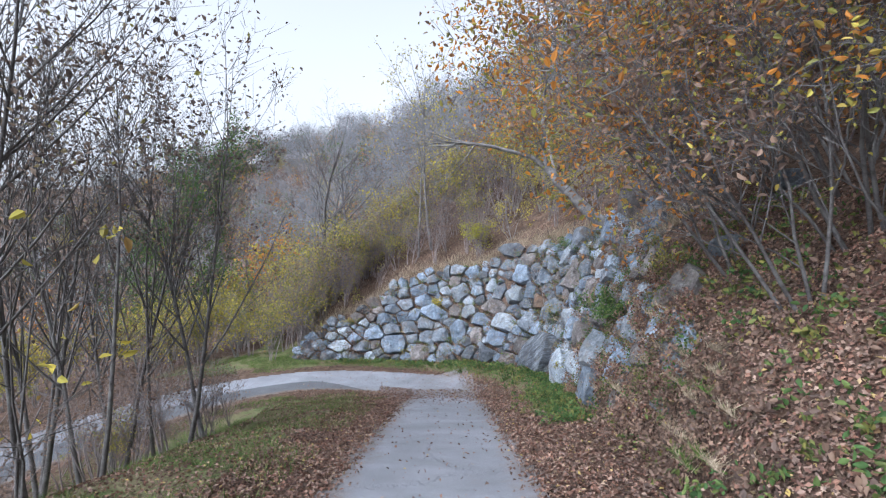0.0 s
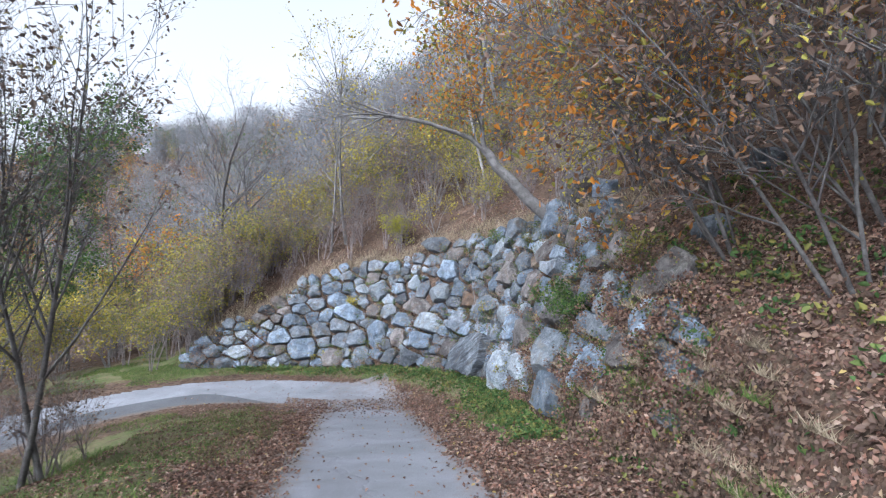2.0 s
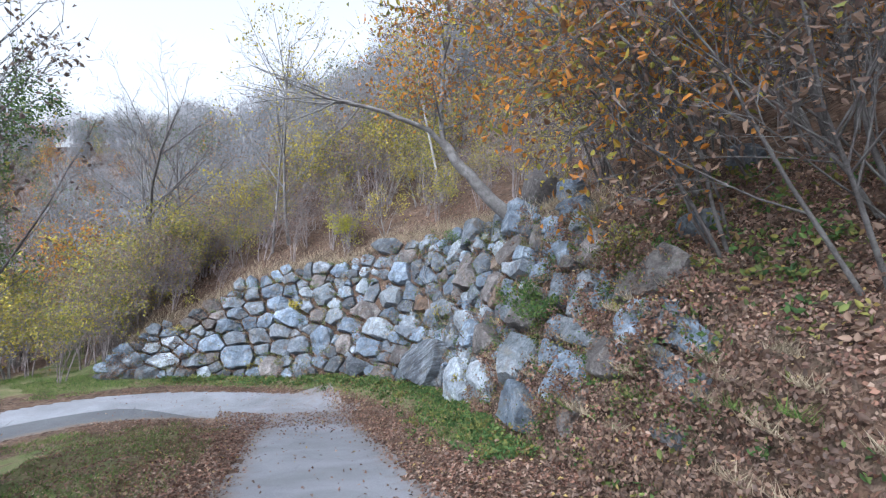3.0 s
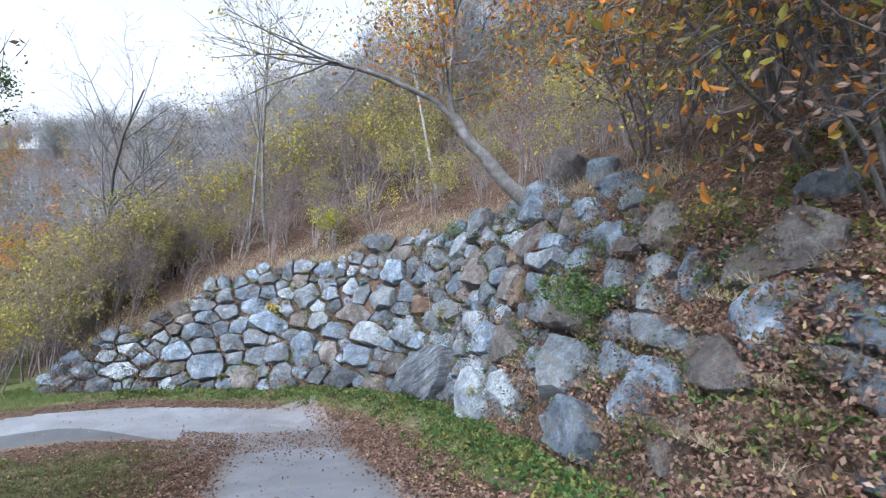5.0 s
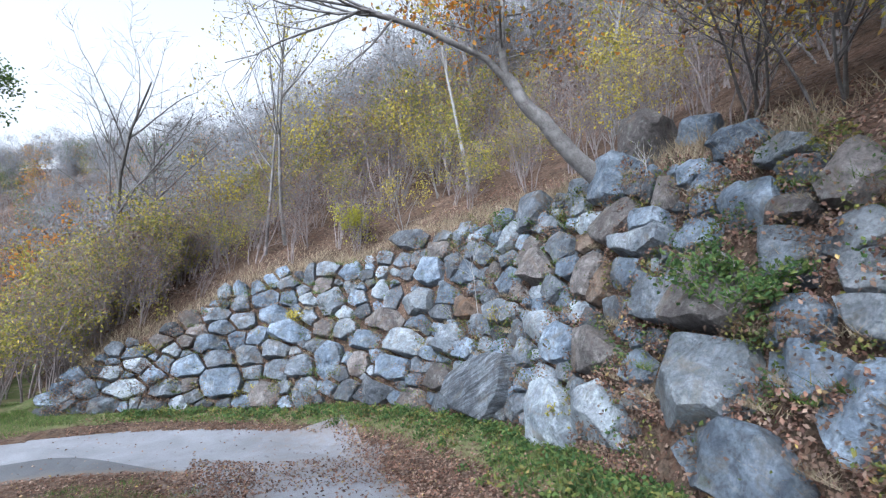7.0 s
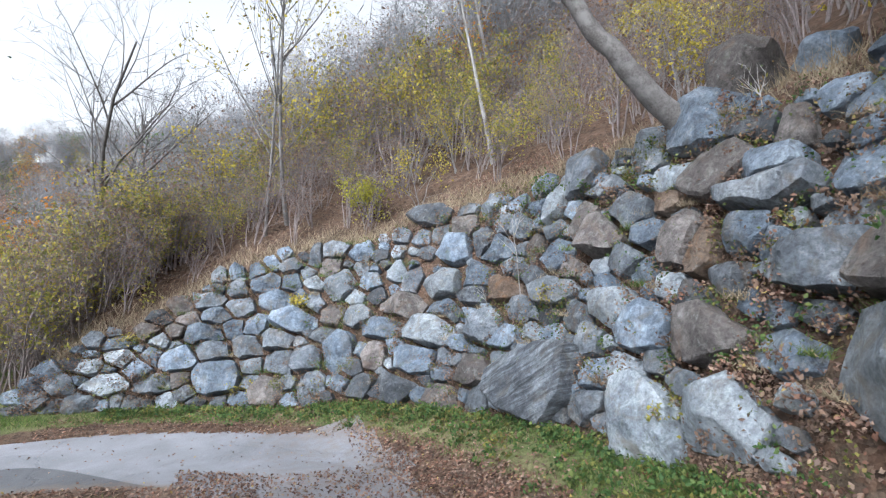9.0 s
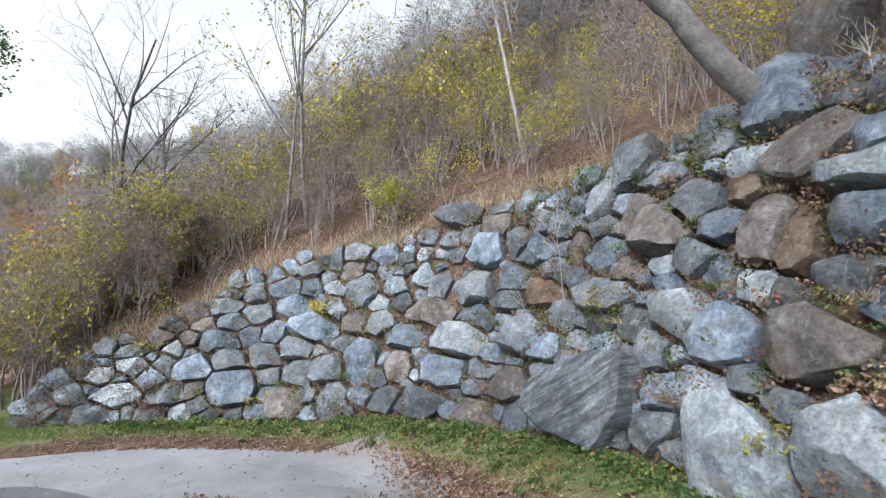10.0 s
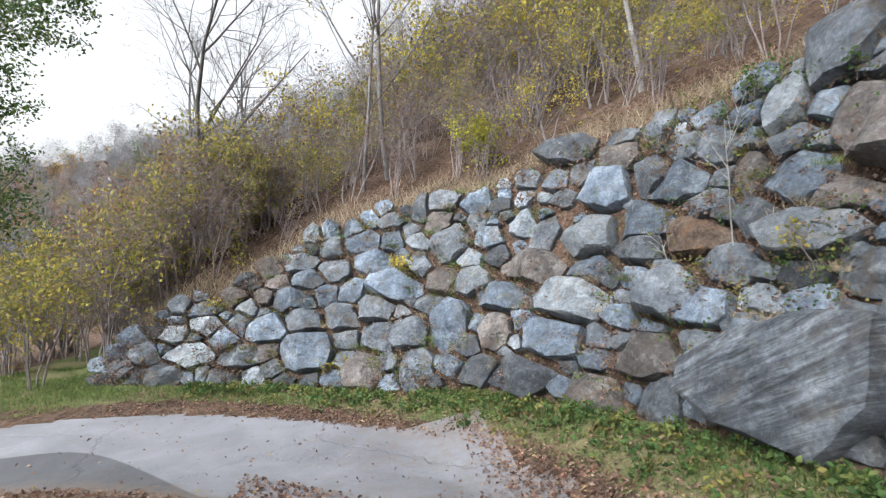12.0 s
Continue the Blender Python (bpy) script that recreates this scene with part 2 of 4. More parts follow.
LEAF = {
    "yellow": leaf_material("yellow_leaves", [(0.0, (0.18, 0.16, 0.04)), (0.3, (0.32, 0.28, 0.055)), (0.55, (0.48, 0.39, 0.06)), (0.8, (0.34, 0.31, 0.06)), (1.0, (0.20, 0.12, 0.04))], 0.3),
    "olive": leaf_material("olive_leaves", [(0.0, (0.11, 0.12, 0.04)), (0.35, (0.20, 0.205, 0.055)), (0.65, (0.33, 0.30, 0.07)), (0.85, (0.42, 0.35, 0.07)), (1.0, (0.22, 0.14, 0.07))], 0.4),
    "weed": leaf_material("yellowing_weed_leaves", [(0.0, (0.05, 0.07, 0.025)), (0.4, (0.11, 0.135, 0.04)), (0.75, (0.20, 0.19, 0.05)), (1.0, (0.17, 0.10, 0.06))], 0.25),
    "bright": leaf_material("bright_yellow_green_leaves", [(0.0, (0.17, 0.18, 0.03)), (0.5, (0.38, 0.36, 0.05)), (1.0, (0.28, 0.28, 0.05))], 0.4),
    "orange": leaf_material("orange_brown_leaves", [(0.0, (0.15, 0.085, 0.05)), (0.2, (0.24, 0.12, 0.05)), (0.4, (0.52, 0.21, 0.03)), (0.58, (0.42, 0.19, 0.045)), (0.74, (0.34, 0.29, 0.06)), (0.86, (0.19, 0.20, 0.05)), (1.0, (0.13, 0.09, 0.07))], 0.45),
    "brown": leaf_material("brown_dry_leaves", [(0.0, (0.10, 0.07, 0.058)), (0.4, (0.19, 0.13, 0.10)), (0.75, (0.27, 0.185, 0.135)), (1.0, (0.13, 0.10, 0.09))], 0.45),
    "withered": leaf_material("dark_withered_leaves", [(0.0, (0.07, 0.055, 0.05)), (0.5, (0.14, 0.105, 0.09)), (0.9, (0.22, 0.17, 0.13)), (1.0, (0.26, 0.25, 0.06))], 0.4),
    "green": leaf_material("green_leaves", [(0.0, (0.035, 0.075, 0.025)), (0.5, (0.07, 0.13, 0.04)), (1.0, (0.14, 0.17, 0.05))]),
    "litter": leaf_material("fallen_leaves", [(0.0, (0.06, 0.038, 0.032)), (0.3, (0.125, 0.066, 0.048)), (0.5, (0.21, 0.115, 0.08)), (0.7, (0.13, 0.095, 0.08)), (0.86, (0.23, 0.155, 0.12)), (0.96, (0.27, 0.20, 0.155)), (1.0, (0.32, 0.24, 0.07))], 0.1),
    "grass": leaf_material("grass_blades", [(0.0, (0.035, 0.07, 0.018)), (0.45, (0.08, 0.14, 0.03)), (0.78, (0.14, 0.18, 0.05)), (1.0, (0.24, 0.20, 0.11))], 0.3),
    "hay": leaf_material("dry_grass_blades", [(0.0, (0.16, 0.13, 0.085)), (0.5, (0.26, 0.215, 0.15)), (1.0, (0.36, 0.30, 0.22))], 0.2),
}


# ---- helpers for building ----
def part(name, data, mat, parent=None, label=""):
    """One mesh object, from a bmesh, a mesh or (verts, faces), under a thing."""
    if isinstance(data, bmesh.types.BMesh):
        me = bpy.data.meshes.new(name)
        data.to_mesh(me)
        data.free()
    elif isinstance(data, tuple):
        me = bpy.data.meshes.new(name)
        me.from_pydata(data[0], [], data[1])
    else:
        me = data
    if mat is not None and not me.materials:
        me.materials.append(mat)
    ob = new(name, me)
    if parent is not None:
        ob.parent = parent
    if label:
        ob["label"] = label
    return ob


def smooth(ob):
    ob.data.polygons.foreach_set("use_smooth", [True] * len(ob.data.polygons))
    return ob


def step(x, a, b):
    t = np.clip((x - a) / (b - a), 0, 1)
    return t * t * (3 - 2 * t)


# ---- plan ----
# foot of the bank and of the boulder wall: x, y, z, batter, height of the stones, slope above
FOOT = np.array([
    (2.0, -60, 11.2, 0.6, 0.0, 0.62),
    (2.0, -12, 2.25, 0.6, 0.0, 0.8),
    (2.0, 0.0, 0.05, 0.6, 0.2, 0.8),
    (2.2, 4.0, -0.70, 0.6, 0.6, 0.8),
    (2.45, 6.0, -0.98, 0.55, 1.6, 0.75),
    (2.55, 7.6, -1.20, 0.52, 2.3, 0.70),
    (2.80, 10.5, -1.63, 0.47, 3.3, 0.65),
    (3.08, 13.0, -1.98, 0.42, 4.2, 0.65),
    (3.02, 15.0, -2.18, 0.42, 4.4, 0.65),
    (2.48, 17.7, -2.56, 0.46, 4.6, 0.62),
    (1.12, 20.08, -2.9, 0.50, 4.5, 0.60),
    (-1.5, 22.0, -3.35, 0.50, 2.9, 0.60),
    (-4.0, 22.9, -3.40, 0.50, 1.6, 0.60),
    (-6.5, 23.1, -3.45, 0.50, 0.25, 0.58),
    (-8.0, 25.0, -3.6, 0.50, 0.0, 0.55),
    (-9.6, 31.0, -3.9, 0.50, 0.0, 0.58),
    (-16.5, 50.0, -5.0, 0.50, 0.0, 0.72),
    (-35.0, 90.0, -8.0, 0.50, 0.0, 0.8),
    (-75.0, 132.0, -12.0, 0.50, 0.0, 0.8),
    (-150.0, 165.0, -16.0, 0.50, 0.0, 0.8),
    (-260.0, 190.0, -20.0, 0.50, 0.0, 0.6),
])


def dense_curve(table, gap):
    """The table's rows, smoothed and resampled at even gaps."""
    out = []
    n = len(table)
    for k in range(n - 1):
        p0, p1, p2, p3 = table[max(k - 1, 0)], table[k], table[k + 1], table[min(k + 2, n - 1)]
        length = np.hypot(*(p2 - p1)[:2])
        d0 = np.hypot(*(p1 - p0)[:2]) or length
        d2 = np.hypot(*(p3 - p2)[:2]) or length
        m1 = (p2 - p0) / (d0 + length) * length
        m2 = (p3 - p1) / (d2 + length) * length
        c = max(2, int(length / gap))
        for s in np.arange(c) / c:
            h = (2 * s**3 - 3 * s**2 + 1, s**3 - 2 * s**2 + s, -2 * s**3 + 3 * s**2, s**3 - s**2)
            out.append(h[0] * p1 + h[1] * m1 + h[2] * p2 + h[3] * m2)
    out.append(table[-1])
    return np.array(out)


CURVE = dense_curve(FOOT, 0.4)
ARC = np.concatenate([[0], np.cumsum(np.hypot(*np.diff(CURVE[:, :2], axis=0).T))])
ARC -= np.interp(0.0, CURVE[:, 1][:200], ARC[:200])
# height of the stones along the foot
TOP = ((-100, 0), (0, 0.0), (4, 0.5), (6, 1.4), (7.4, 2.0), (8.5, 2.5), (9.6, 2.85), (11.1, 3.55), (12.3, 3.8), (13.5, 4.25), (16, 4.35), (19, 4.55),
       (20.3, 4.5), (21.7, 3.9), (23, 3.85), (24.2, 3.65), (25.1, 3.35), (25.9, 2.6), (26.7, 2.0), (27.7, 1.6), (28.5, 0.95), (29.2, 0.5), (29.8, 0), (400, 0))
CURVE[:, 4] = np.interp(ARC, [p[0] for p in TOP], [p[1] for p in TOP])
TANGENT = np.gradient(CURVE[:, :2], axis=0)
TANGENT /= np.hypot(TANGENT[:, 0], TANGENT[:, 1])[:, None]
OUT = np.stack([TANGENT[:, 1], -TANGENT[:, 0]], 1)      # towards the hill


def on_wall(u, v, proud=0.0):
    """A point of the stone face: u along the foot, v metres up it."""
    row = [np.interp(u, ARC, CURVE[:, k]) for k in range(6)]
    n = np.array([np.interp(u, ARC, OUT[:, 0]), np.interp(u, ARC, OUT[:, 1])])
    n /= np.hypot(*n)
    q = np.array([row[0] + n[0] * row[3] * v, row[1] + n[1] * row[3] * v, row[2] + v])
    face = np.array([-n[0], -n[1], row[3]]) / math.hypot(1, row[3])
    return q + face * proud, face, np.array([-n[1], n[0], 0.0])


UPPER = dense_curve(np.array([(-0.1, -60, 11.2), (-0.1, -10, 1.86), (-0.1, 0, 0.0), (-0.1, 6, -1.116), (0.0, 12, -2.23), (0.0, 16.5, -3.06), (-0.3, 19, -3.36)]), 0.4)
LOWER = dense_curve(np.array([(0.0, 18.0, -3.3), (-1.5, 19.0, -3.36), (-3.2, 19.7, -3.42), (-5.5, 20.0, -3.52), (-8.0, 19.1, -3.68), (-9.9, 17.3, -3.85), (-12.0, 14.0, -4.15), (-14.5, 8.0, -4.8), (-18, -4, -6.5), (-24, -40, -12)]), 0.4)


def nearest(x, y, curve):
    """Distance to a curve, its nearest row, and the rows' values between rows, for flat arrays."""
    best = np.full(x.shape, 1e9)
    idx = np.zeros(x.shape, int)
    for k in range(len(curve)):
        d = (x - curve[k, 0])**2 + (y - curve[k, 1])**2
        s = d < best
        best[s], idx[s] = d[s], k
    dist, rows = np.sqrt(best), curve[idx].copy()
    for side in (-1, 1):
        other = np.clip(idx + side, 0, len(curve) - 1)
        a, b = curve[idx], curve[other]
        ex, ey = b[:, 0] - a[:, 0], b[:, 1] - a[:, 1]
        t = np.clip(((x - a[:, 0]) * ex + (y - a[:, 1]) * ey) / (ex**2 + ey**2 + 1e-9), 0, 1)
        d = np.hypot(x - a[:, 0] - t * ex, y - a[:, 1] - t * ey)
        s = d < dist - 1e-9
        dist[s] = d[s]
        rows[s] = (a + (b - a) * t[:, None])[s]
    return dist, idx, rows


def land(x, y):
    """Height of the ground, and its zones, at flat arrays x, y."""
    dist, k, c = nearest(x, y, CURVE)
    side = (x - c[:, 0]) * OUT[k, 0] + (y - c[:, 1]) * OUT[k, 1]
    dist = np.where(side > 0, dist, -dist)
    du, ku, cu = nearest(x, y, UPPER)
    dl, kl, cl = nearest(x, y, LOWER)
    wu, wl_ = 1 / (du + 0.25)**3, 1 / (dl + 0.25)**3
    low = (cu[:, 2] * wu + cl[:, 2] * wl_) / (wu + wl_)
    # the valley side beyond the lower leg
    beyond = (x - cl[:, 0]) * -0.8 + (y - cl[:, 1]) * 0.1
    valley = np.clip(beyond - 2.0, 0, 200)
    low = low - np.where(valley > 0, 0.30 * np.clip(valley, 0, 60), 0)
    low = low + 0.22 * np.clip(valley - 90, 0, 160)
    low = c[:, 2] + (low - c[:, 2]) * step(-dist, 0.0, 2.0)
    back = dist - 0.13
    rise = np.clip(back, 0, None)
    face = c[:, 3] * c[:, 4]
    up = np.where(rise < face, rise / c[:, 3], c[:, 4] + (rise - face) * c[:, 5])
    up = 72 * np.tanh(up / 72)
    z = np.where(dist > 0, c[:, 2] + up, low)
    bumps = 0.05 * np.sin(x * 2.1 + 1.3 * np.sin(y * 1.7)) * np.sin(y * 1.9 + x)
    calm = np.minimum(step(du, 1.3, 2.6), step(dl, 1.5, 2.8))
    z = z + bumps * calm * np.where(dist > 0, 1.0, 0.6)
    return z, dist, du, dl, rise - face, k


# ---- ground and roads: one grid, cut along the roads' edges ----
def axis(lo, hi, gap, far_lo, far_hi):
    mid = list(np.arange(lo, hi, gap))
    left, right, g = [], [], gap
    a, b = lo, mid[-1]
    while a > far_lo or b < far_hi:
        g *= 1.17
        if a > far_lo:
            a -= g
            left.append(a)
        if b < far_hi:
            b += g
            right.append(b)
    return np.array(left[::-1] + mid + right)


def build_ground():
    gx, gy = axis(-13.5, 8.0, 0.14, -500, 400), axis(-2.0, 27.0, 0.14, -60, 700)
    X, Y = np.meshgrid(gx, gy)
    x, y = X.ravel(), Y.ravel()
    z, dist, du, dl, above, k = land(x, y)
    n1, n2 = len(gx), len(gy)
    verts = np.stack([x, y, z], 1)
    i = np.arange(n1 * n2).reshape(n2, n1)
    quads = np.stack([i[:-1, :-1], i[:-1, 1:], i[1:, 1:], i[1:, :-1]], -1).reshape(-1, 4)
    cx, cy = x[quads].mean(1), y[quads].mean(1)
    cu, cl = du[quads].mean(1), dl[quads].mean(1)
    wob = 0.10 * np.sin(cy * 1.1 + np.sign(cx)) + 0.08 * np.sin(cy * 2.9 + 1 + 2 * np.sign(cx)) + 0.07 * np.sin(cy * 6.7 + np.sign(cx))
    upper = (cu < 1.25 + wob) & (cy < 17.6)
    mouth = (cy > 14.5) & (cy < 19.6) & (cx < 0.9) & (cu < 1.9 + 0.25 * (cy - 14.5))
    lower = (cl < 1.12)
    _, _, lane = nearest(cx, cy, LOWER)
    within = (cl < 1.8) & (cx * -0.10 + cy < lane[:, 0] * -0.10 + lane[:, 1]) & (cx < -2.0)
    is_road = upper | lower | mouth | within
    # newer, darker asphalt on the inside of the bend
    _, _, lane = nearest(x, y, LOWER)
    inner = (x * -0.10 + y < lane[:, 0] * -0.10 + lane[:, 1]) & (x < -2.0)
    strip = np.where(inner, np.clip(0.5 + 1.5 * (dl - 0.5 - 1.25 * step(x, -5.2, -2.0)), 0, 1), 0)
    # zones of the vertices
    edge = np.minimum(du - 1.0, dl - 0.95)
    litter = np.clip(0.26 + 0.75 * (du - 1.02) * (1 - step(y, 12.5, 17.5)), 0, 1) * step(15.5 - y, -1.5, 1.5)
    litter = litter + 0.17 * step(y, 11.0, 17.5) * step(x, -2.2, -0.3) + 0.14 * step(dl, 0.7, 1.3) * step(y, 15, 18)
    litter = np.where((x < -2.0) & (dl < 3), 0.05 + 0.42 * step(dl, 1.35, 1.8), litter)
    verge = step(dist, -1.45, -0.8) * step(-dist, -0.15, 0.1) * step(y, 8.0, 11.0) * 0.6
    island = step(-x, 1.9, 3.0) * step(dl, 2.6, 3.6) * 0.52 * (dist < 0) * step(x, -10, -7)
    beyond = step(-x, 5.0, 7.0) * step(y, 21.0, 22.3) * step(-y, -29.0, -26.0) * step(x, -16.0, -12.0) * 0.5
    turf = np.clip(verge + island + beyond, 0, 1)
    soil = np.where((dist > 0.0) & (above < 0.1), 0.40, 0.0)
    for name, pick, mat, label in (("ground", ~is_road, GROUND, "sloping ground with brown fallen leaves, soil and turf"),
                                   ("road", is_road, ROAD, "worn pale grey asphalt lane with a darker strip inside the bend")):
        q = quads[pick]
        used, inv = np.unique(q, return_inverse=True)
        me = bpy.data.meshes.new(name)
        me.from_pydata(verts[used].tolist(), [], inv.reshape(-1, 4).tolist())
        for zone, values in (("turf", turf), ("soil", soil), ("litter", litter), ("strip", strip)):
            me.attributes.new(zone, "FLOAT", "POINT").data.foreach_set("value", values[used].astype(np.float32))
        ob = smooth(part(name, me, mat))
        tagged(ob, label, "road" if "road" in name else "ground", kind="structure")


build_ground()


# ---- boulder wall ----
# stones: along the foot, height, width, height of the stone, kind
COURSES = (
    "6.8,0.6,0.3,0.15g 6.9,1.05,0.5,0.3g 7.2,1.45,0.7,0.35b 7.3,1.25,0.4,0.3g 7.5,1.65,0.5,0.4b 8,1.6,0.7,0.65b 8.2,2.2,0.8,0.7w 8.4,1.2,0.7,0.45w 8.7,0.6,0.4,0.5w 9.2,0.95,0.8,0.65b 9.2,2.15,0.4,0.75b 9.3,1.5,0.8,0.35g",
    "9.5,1.9,0.8,0.4g 9.9,1.15,0.7,0.4b 9.9,2.25,0.7,0.35g 10.2,1.6,0.5,0.45b 10.2,2.85,0.6,0.55w 10.3,0.4,1.2,0.6b 10.5,2.25,0.7,0.55g 10.6,2.65,0.6,0.3w 10.7,3,0.6,0.4d 11,1.05,1.1,0.85l 11.1,3.45,0.6,0.35l 11.2,1.85,1.1,0.75w",
    "11.2,2.9,0.9,0.5b 12.2,1.9,1.4,0.55g 12.5,1.55,0.3,0.35b 12.6,0.55,0.9,0.75l 12.7,2.2,0.4,0.35b 12.8,1.65,0.5,0.3b 13,2.8,1.2,0.6g 13,3.55,0.4,0.6w 13.1,2.45,0.6,0.55b 13.1,3.1,1,0.65b 13.2,1.3,1.1,0.65w 13.3,3.7,0.3,0.35d",
    "13.7,2.4,0.4,0.65o 13.8,0.4,1.2,0.8l 13.8,3.3,1.2,0.7w 14,1.95,0.4,0.4l 14,2.4,0.5,0.8w 14.2,1.4,1,0.6b 14.3,4.15,1.3,0.8b 14.5,3.1,0.5,0.35o 14.6,3.5,0.6,0.5l 14.7,2.7,0.6,0.5b 14.8,1.65,0.9,0.5l 14.9,2.35,0.6,0.45g",
    "15.1,3.1,0.9,0.6g 15.2,4.05,0.9,0.75l 15.4,2.35,0.4,0.25l 15.6,2.8,1.1,0.7w 15.9,3.7,1,0.35g 16.1,0.6,1.7,1.1s 16.1,2.4,0.7,0.3w 16.2,3.25,0.5,0.75w 16.3,2,0.9,0.45l 16.7,2.75,0.7,0.6b 16.7,4.1,1,0.7g 17,2.35,0.5,0.4d",
    "17.1,3.9,0.5,1l 17.2,1.8,0.8,0.4g 17.3,1.35,0.6,0.45b 17.3,2.95,0.4,0.5w 17.5,0.3,0.5,0.45g 17.7,2.2,1,0.45o 17.8,1.5,1.1,0.7g 17.8,2.75,0.8,0.3g 17.8,3.5,0.5,0.5g 17.9,0.75,0.9,0.55w 18.2,3.05,0.8,0.55b 18.2,4.15,0.5,0.4b",
    "18.4,3.75,0.6,0.45g 18.5,2.15,1,0.3d 18.6,0.25,0.8,0.45w 18.6,2.6,1,0.5b 18.8,0.95,0.5,0.35g 18.8,3.4,0.6,0.65d 18.9,4.2,0.5,0.7g 19.3,2,0.8,0.35b 19.4,1.45,1.3,0.65l 19.4,3.25,1,0.75b 19.4,3.9,0.7,0.6w 19.5,0.9,1.3,0.6b",
    "19.5,2.5,1.1,0.75l 19.5,4.25,0.5,0.35g 20,0.35,1.4,0.45d 20,3.8,0.5,0.4g 20.2,3.35,0.5,0.3g 20.3,2.1,1.2,0.65w 20.3,2.65,0.4,0.75g 20.3,4.3,1,0.45d 20.4,3.75,0.5,0.5b 20.7,1,0.6,0.6w 20.7,1.6,1.2,0.5b 20.8,0.4,0.8,0.45g",
    "20.9,3.5,0.3,0.4l 20.9,3.9,0.4,0.45g 21.5,1.95,0.7,0.55l 21.7,1.2,0.8,0.85b 21.7,3.15,0.4,0.35l 21.8,3.6,0.6,0.45b 22.1,2.05,0.7,0.5w 22.1,2.8,0.8,0.8l 22.2,0.45,0.8,0.6g 22.2,1.55,0.5,0.35g 22.5,1.05,0.8,0.65g 22.5,3.25,0.6,0.55w",
    "22.6,3.75,0.6,0.4g 22.8,0.55,0.4,0.3g 23,3.65,0.4,0.6g 23.1,1.95,1.2,0.7b 23.1,3.25,0.4,0.35g 23.2,1,0.8,0.55g 23.3,0.45,0.8,0.65w 23.4,1.55,1,0.55g 23.5,3.05,0.5,0.5b 23.6,3.45,0.5,0.45g 23.7,2.5,1,0.5b 23.9,3.8,0.3,0.35b",
    "24.1,1.4,0.8,0.55g 24.1,1.95,0.7,0.55b 24.1,3,0.8,0.5b 24.1,3.6,0.4,0.35b 24.6,1.85,0.5,0.5b 24.6,2.4,0.8,0.5g 24.7,0.7,1.2,0.85b 24.8,2.9,0.5,0.45g 24.9,3.3,0.4,0.4b 25,1.3,0.9,0.5g 25.1,2.2,0.7,0.4b 25.3,1.7,1,0.45b",
    "25.3,3.25,0.3,0.4l 25.4,2.55,0.8,0.45g 25.6,0.65,0.4,0.4w 25.7,1.1,0.9,0.6b 25.8,2.1,0.5,0.35w 26,1.75,0.5,0.35w 26,2.4,0.5,0.45w 26.2,0.55,0.8,0.45g 26.3,1.55,0.5,0.45l 26.4,1.2,0.4,0.55b 26.4,2.1,0.5,0.3d 26.6,0.15,0.4,0.3g",
    "26.6,0.9,0.6,0.55b 26.6,1.75,0.5,0.35w 26.9,0.2,0.3,0.3g 27,1.15,0.6,0.4l 27.1,1.5,0.7,0.35b 27.2,0.55,0.9,0.5l 27.6,1.55,0.4,0.35g 27.7,0.2,0.8,0.4g 28.2,0.2,0.5,0.3g 28.2,0.6,0.6,0.45g 28.5,0.3,0.4,0.3g 28.6,0.35,0.55,0.35g",
    "28.9,0.6,0.45,0.35b 29.1,0.1,0.55,0.25d",
)
rng = np.random.default_rng(5)
STONES = [tuple(float(k) for k in s[:-1].split(",")) + (s[-1],) for line in COURSES for s in line.split()]


def fill_stones(stones):
    out = list(stones)
    for tries, (lo, hi) in ((6000, (0.42, 0.62)), (6000, (0.24, 0.4))):
        for _ in range(tries):
            u = rng.uniform(12.0, 29.3)
            v = rng.uniform(0.05, 0.98) * np.interp(u, ARC, CURVE[:, 4])
            w = rng.uniform(lo, hi)
            h = w * rng.uniform(0.55, 0.85)
            if all(((u - s[0]) / (0.47 * (w + s[2])))**2 + ((v - s[1]) / (0.47 * (h + s[3])))**2 > 1.0 for s in out):
                out.append((u, v, w, h, rng.choice(list("bbbbggld"))))
    return out


def clip_cell(poly, p, n):
    """The part of a polygon on the side of p that n points away from."""
    out = []
    for a, b in zip(poly, poly[1:] + poly[:1]):
        da, db = (a[0] - p[0]) * n[0] + (a[1] - p[1]) * n[1], (b[0] - p[0]) * n[0] + (b[1] - p[1]) * n[1]
        if da <= 0:
            out.append(a)
        if da * db < 0:
            t = da / (da - db)
            out.append((a[0] + (b[0] - a[0]) * t, a[1] + (b[1] - a[1]) * t))
    return out


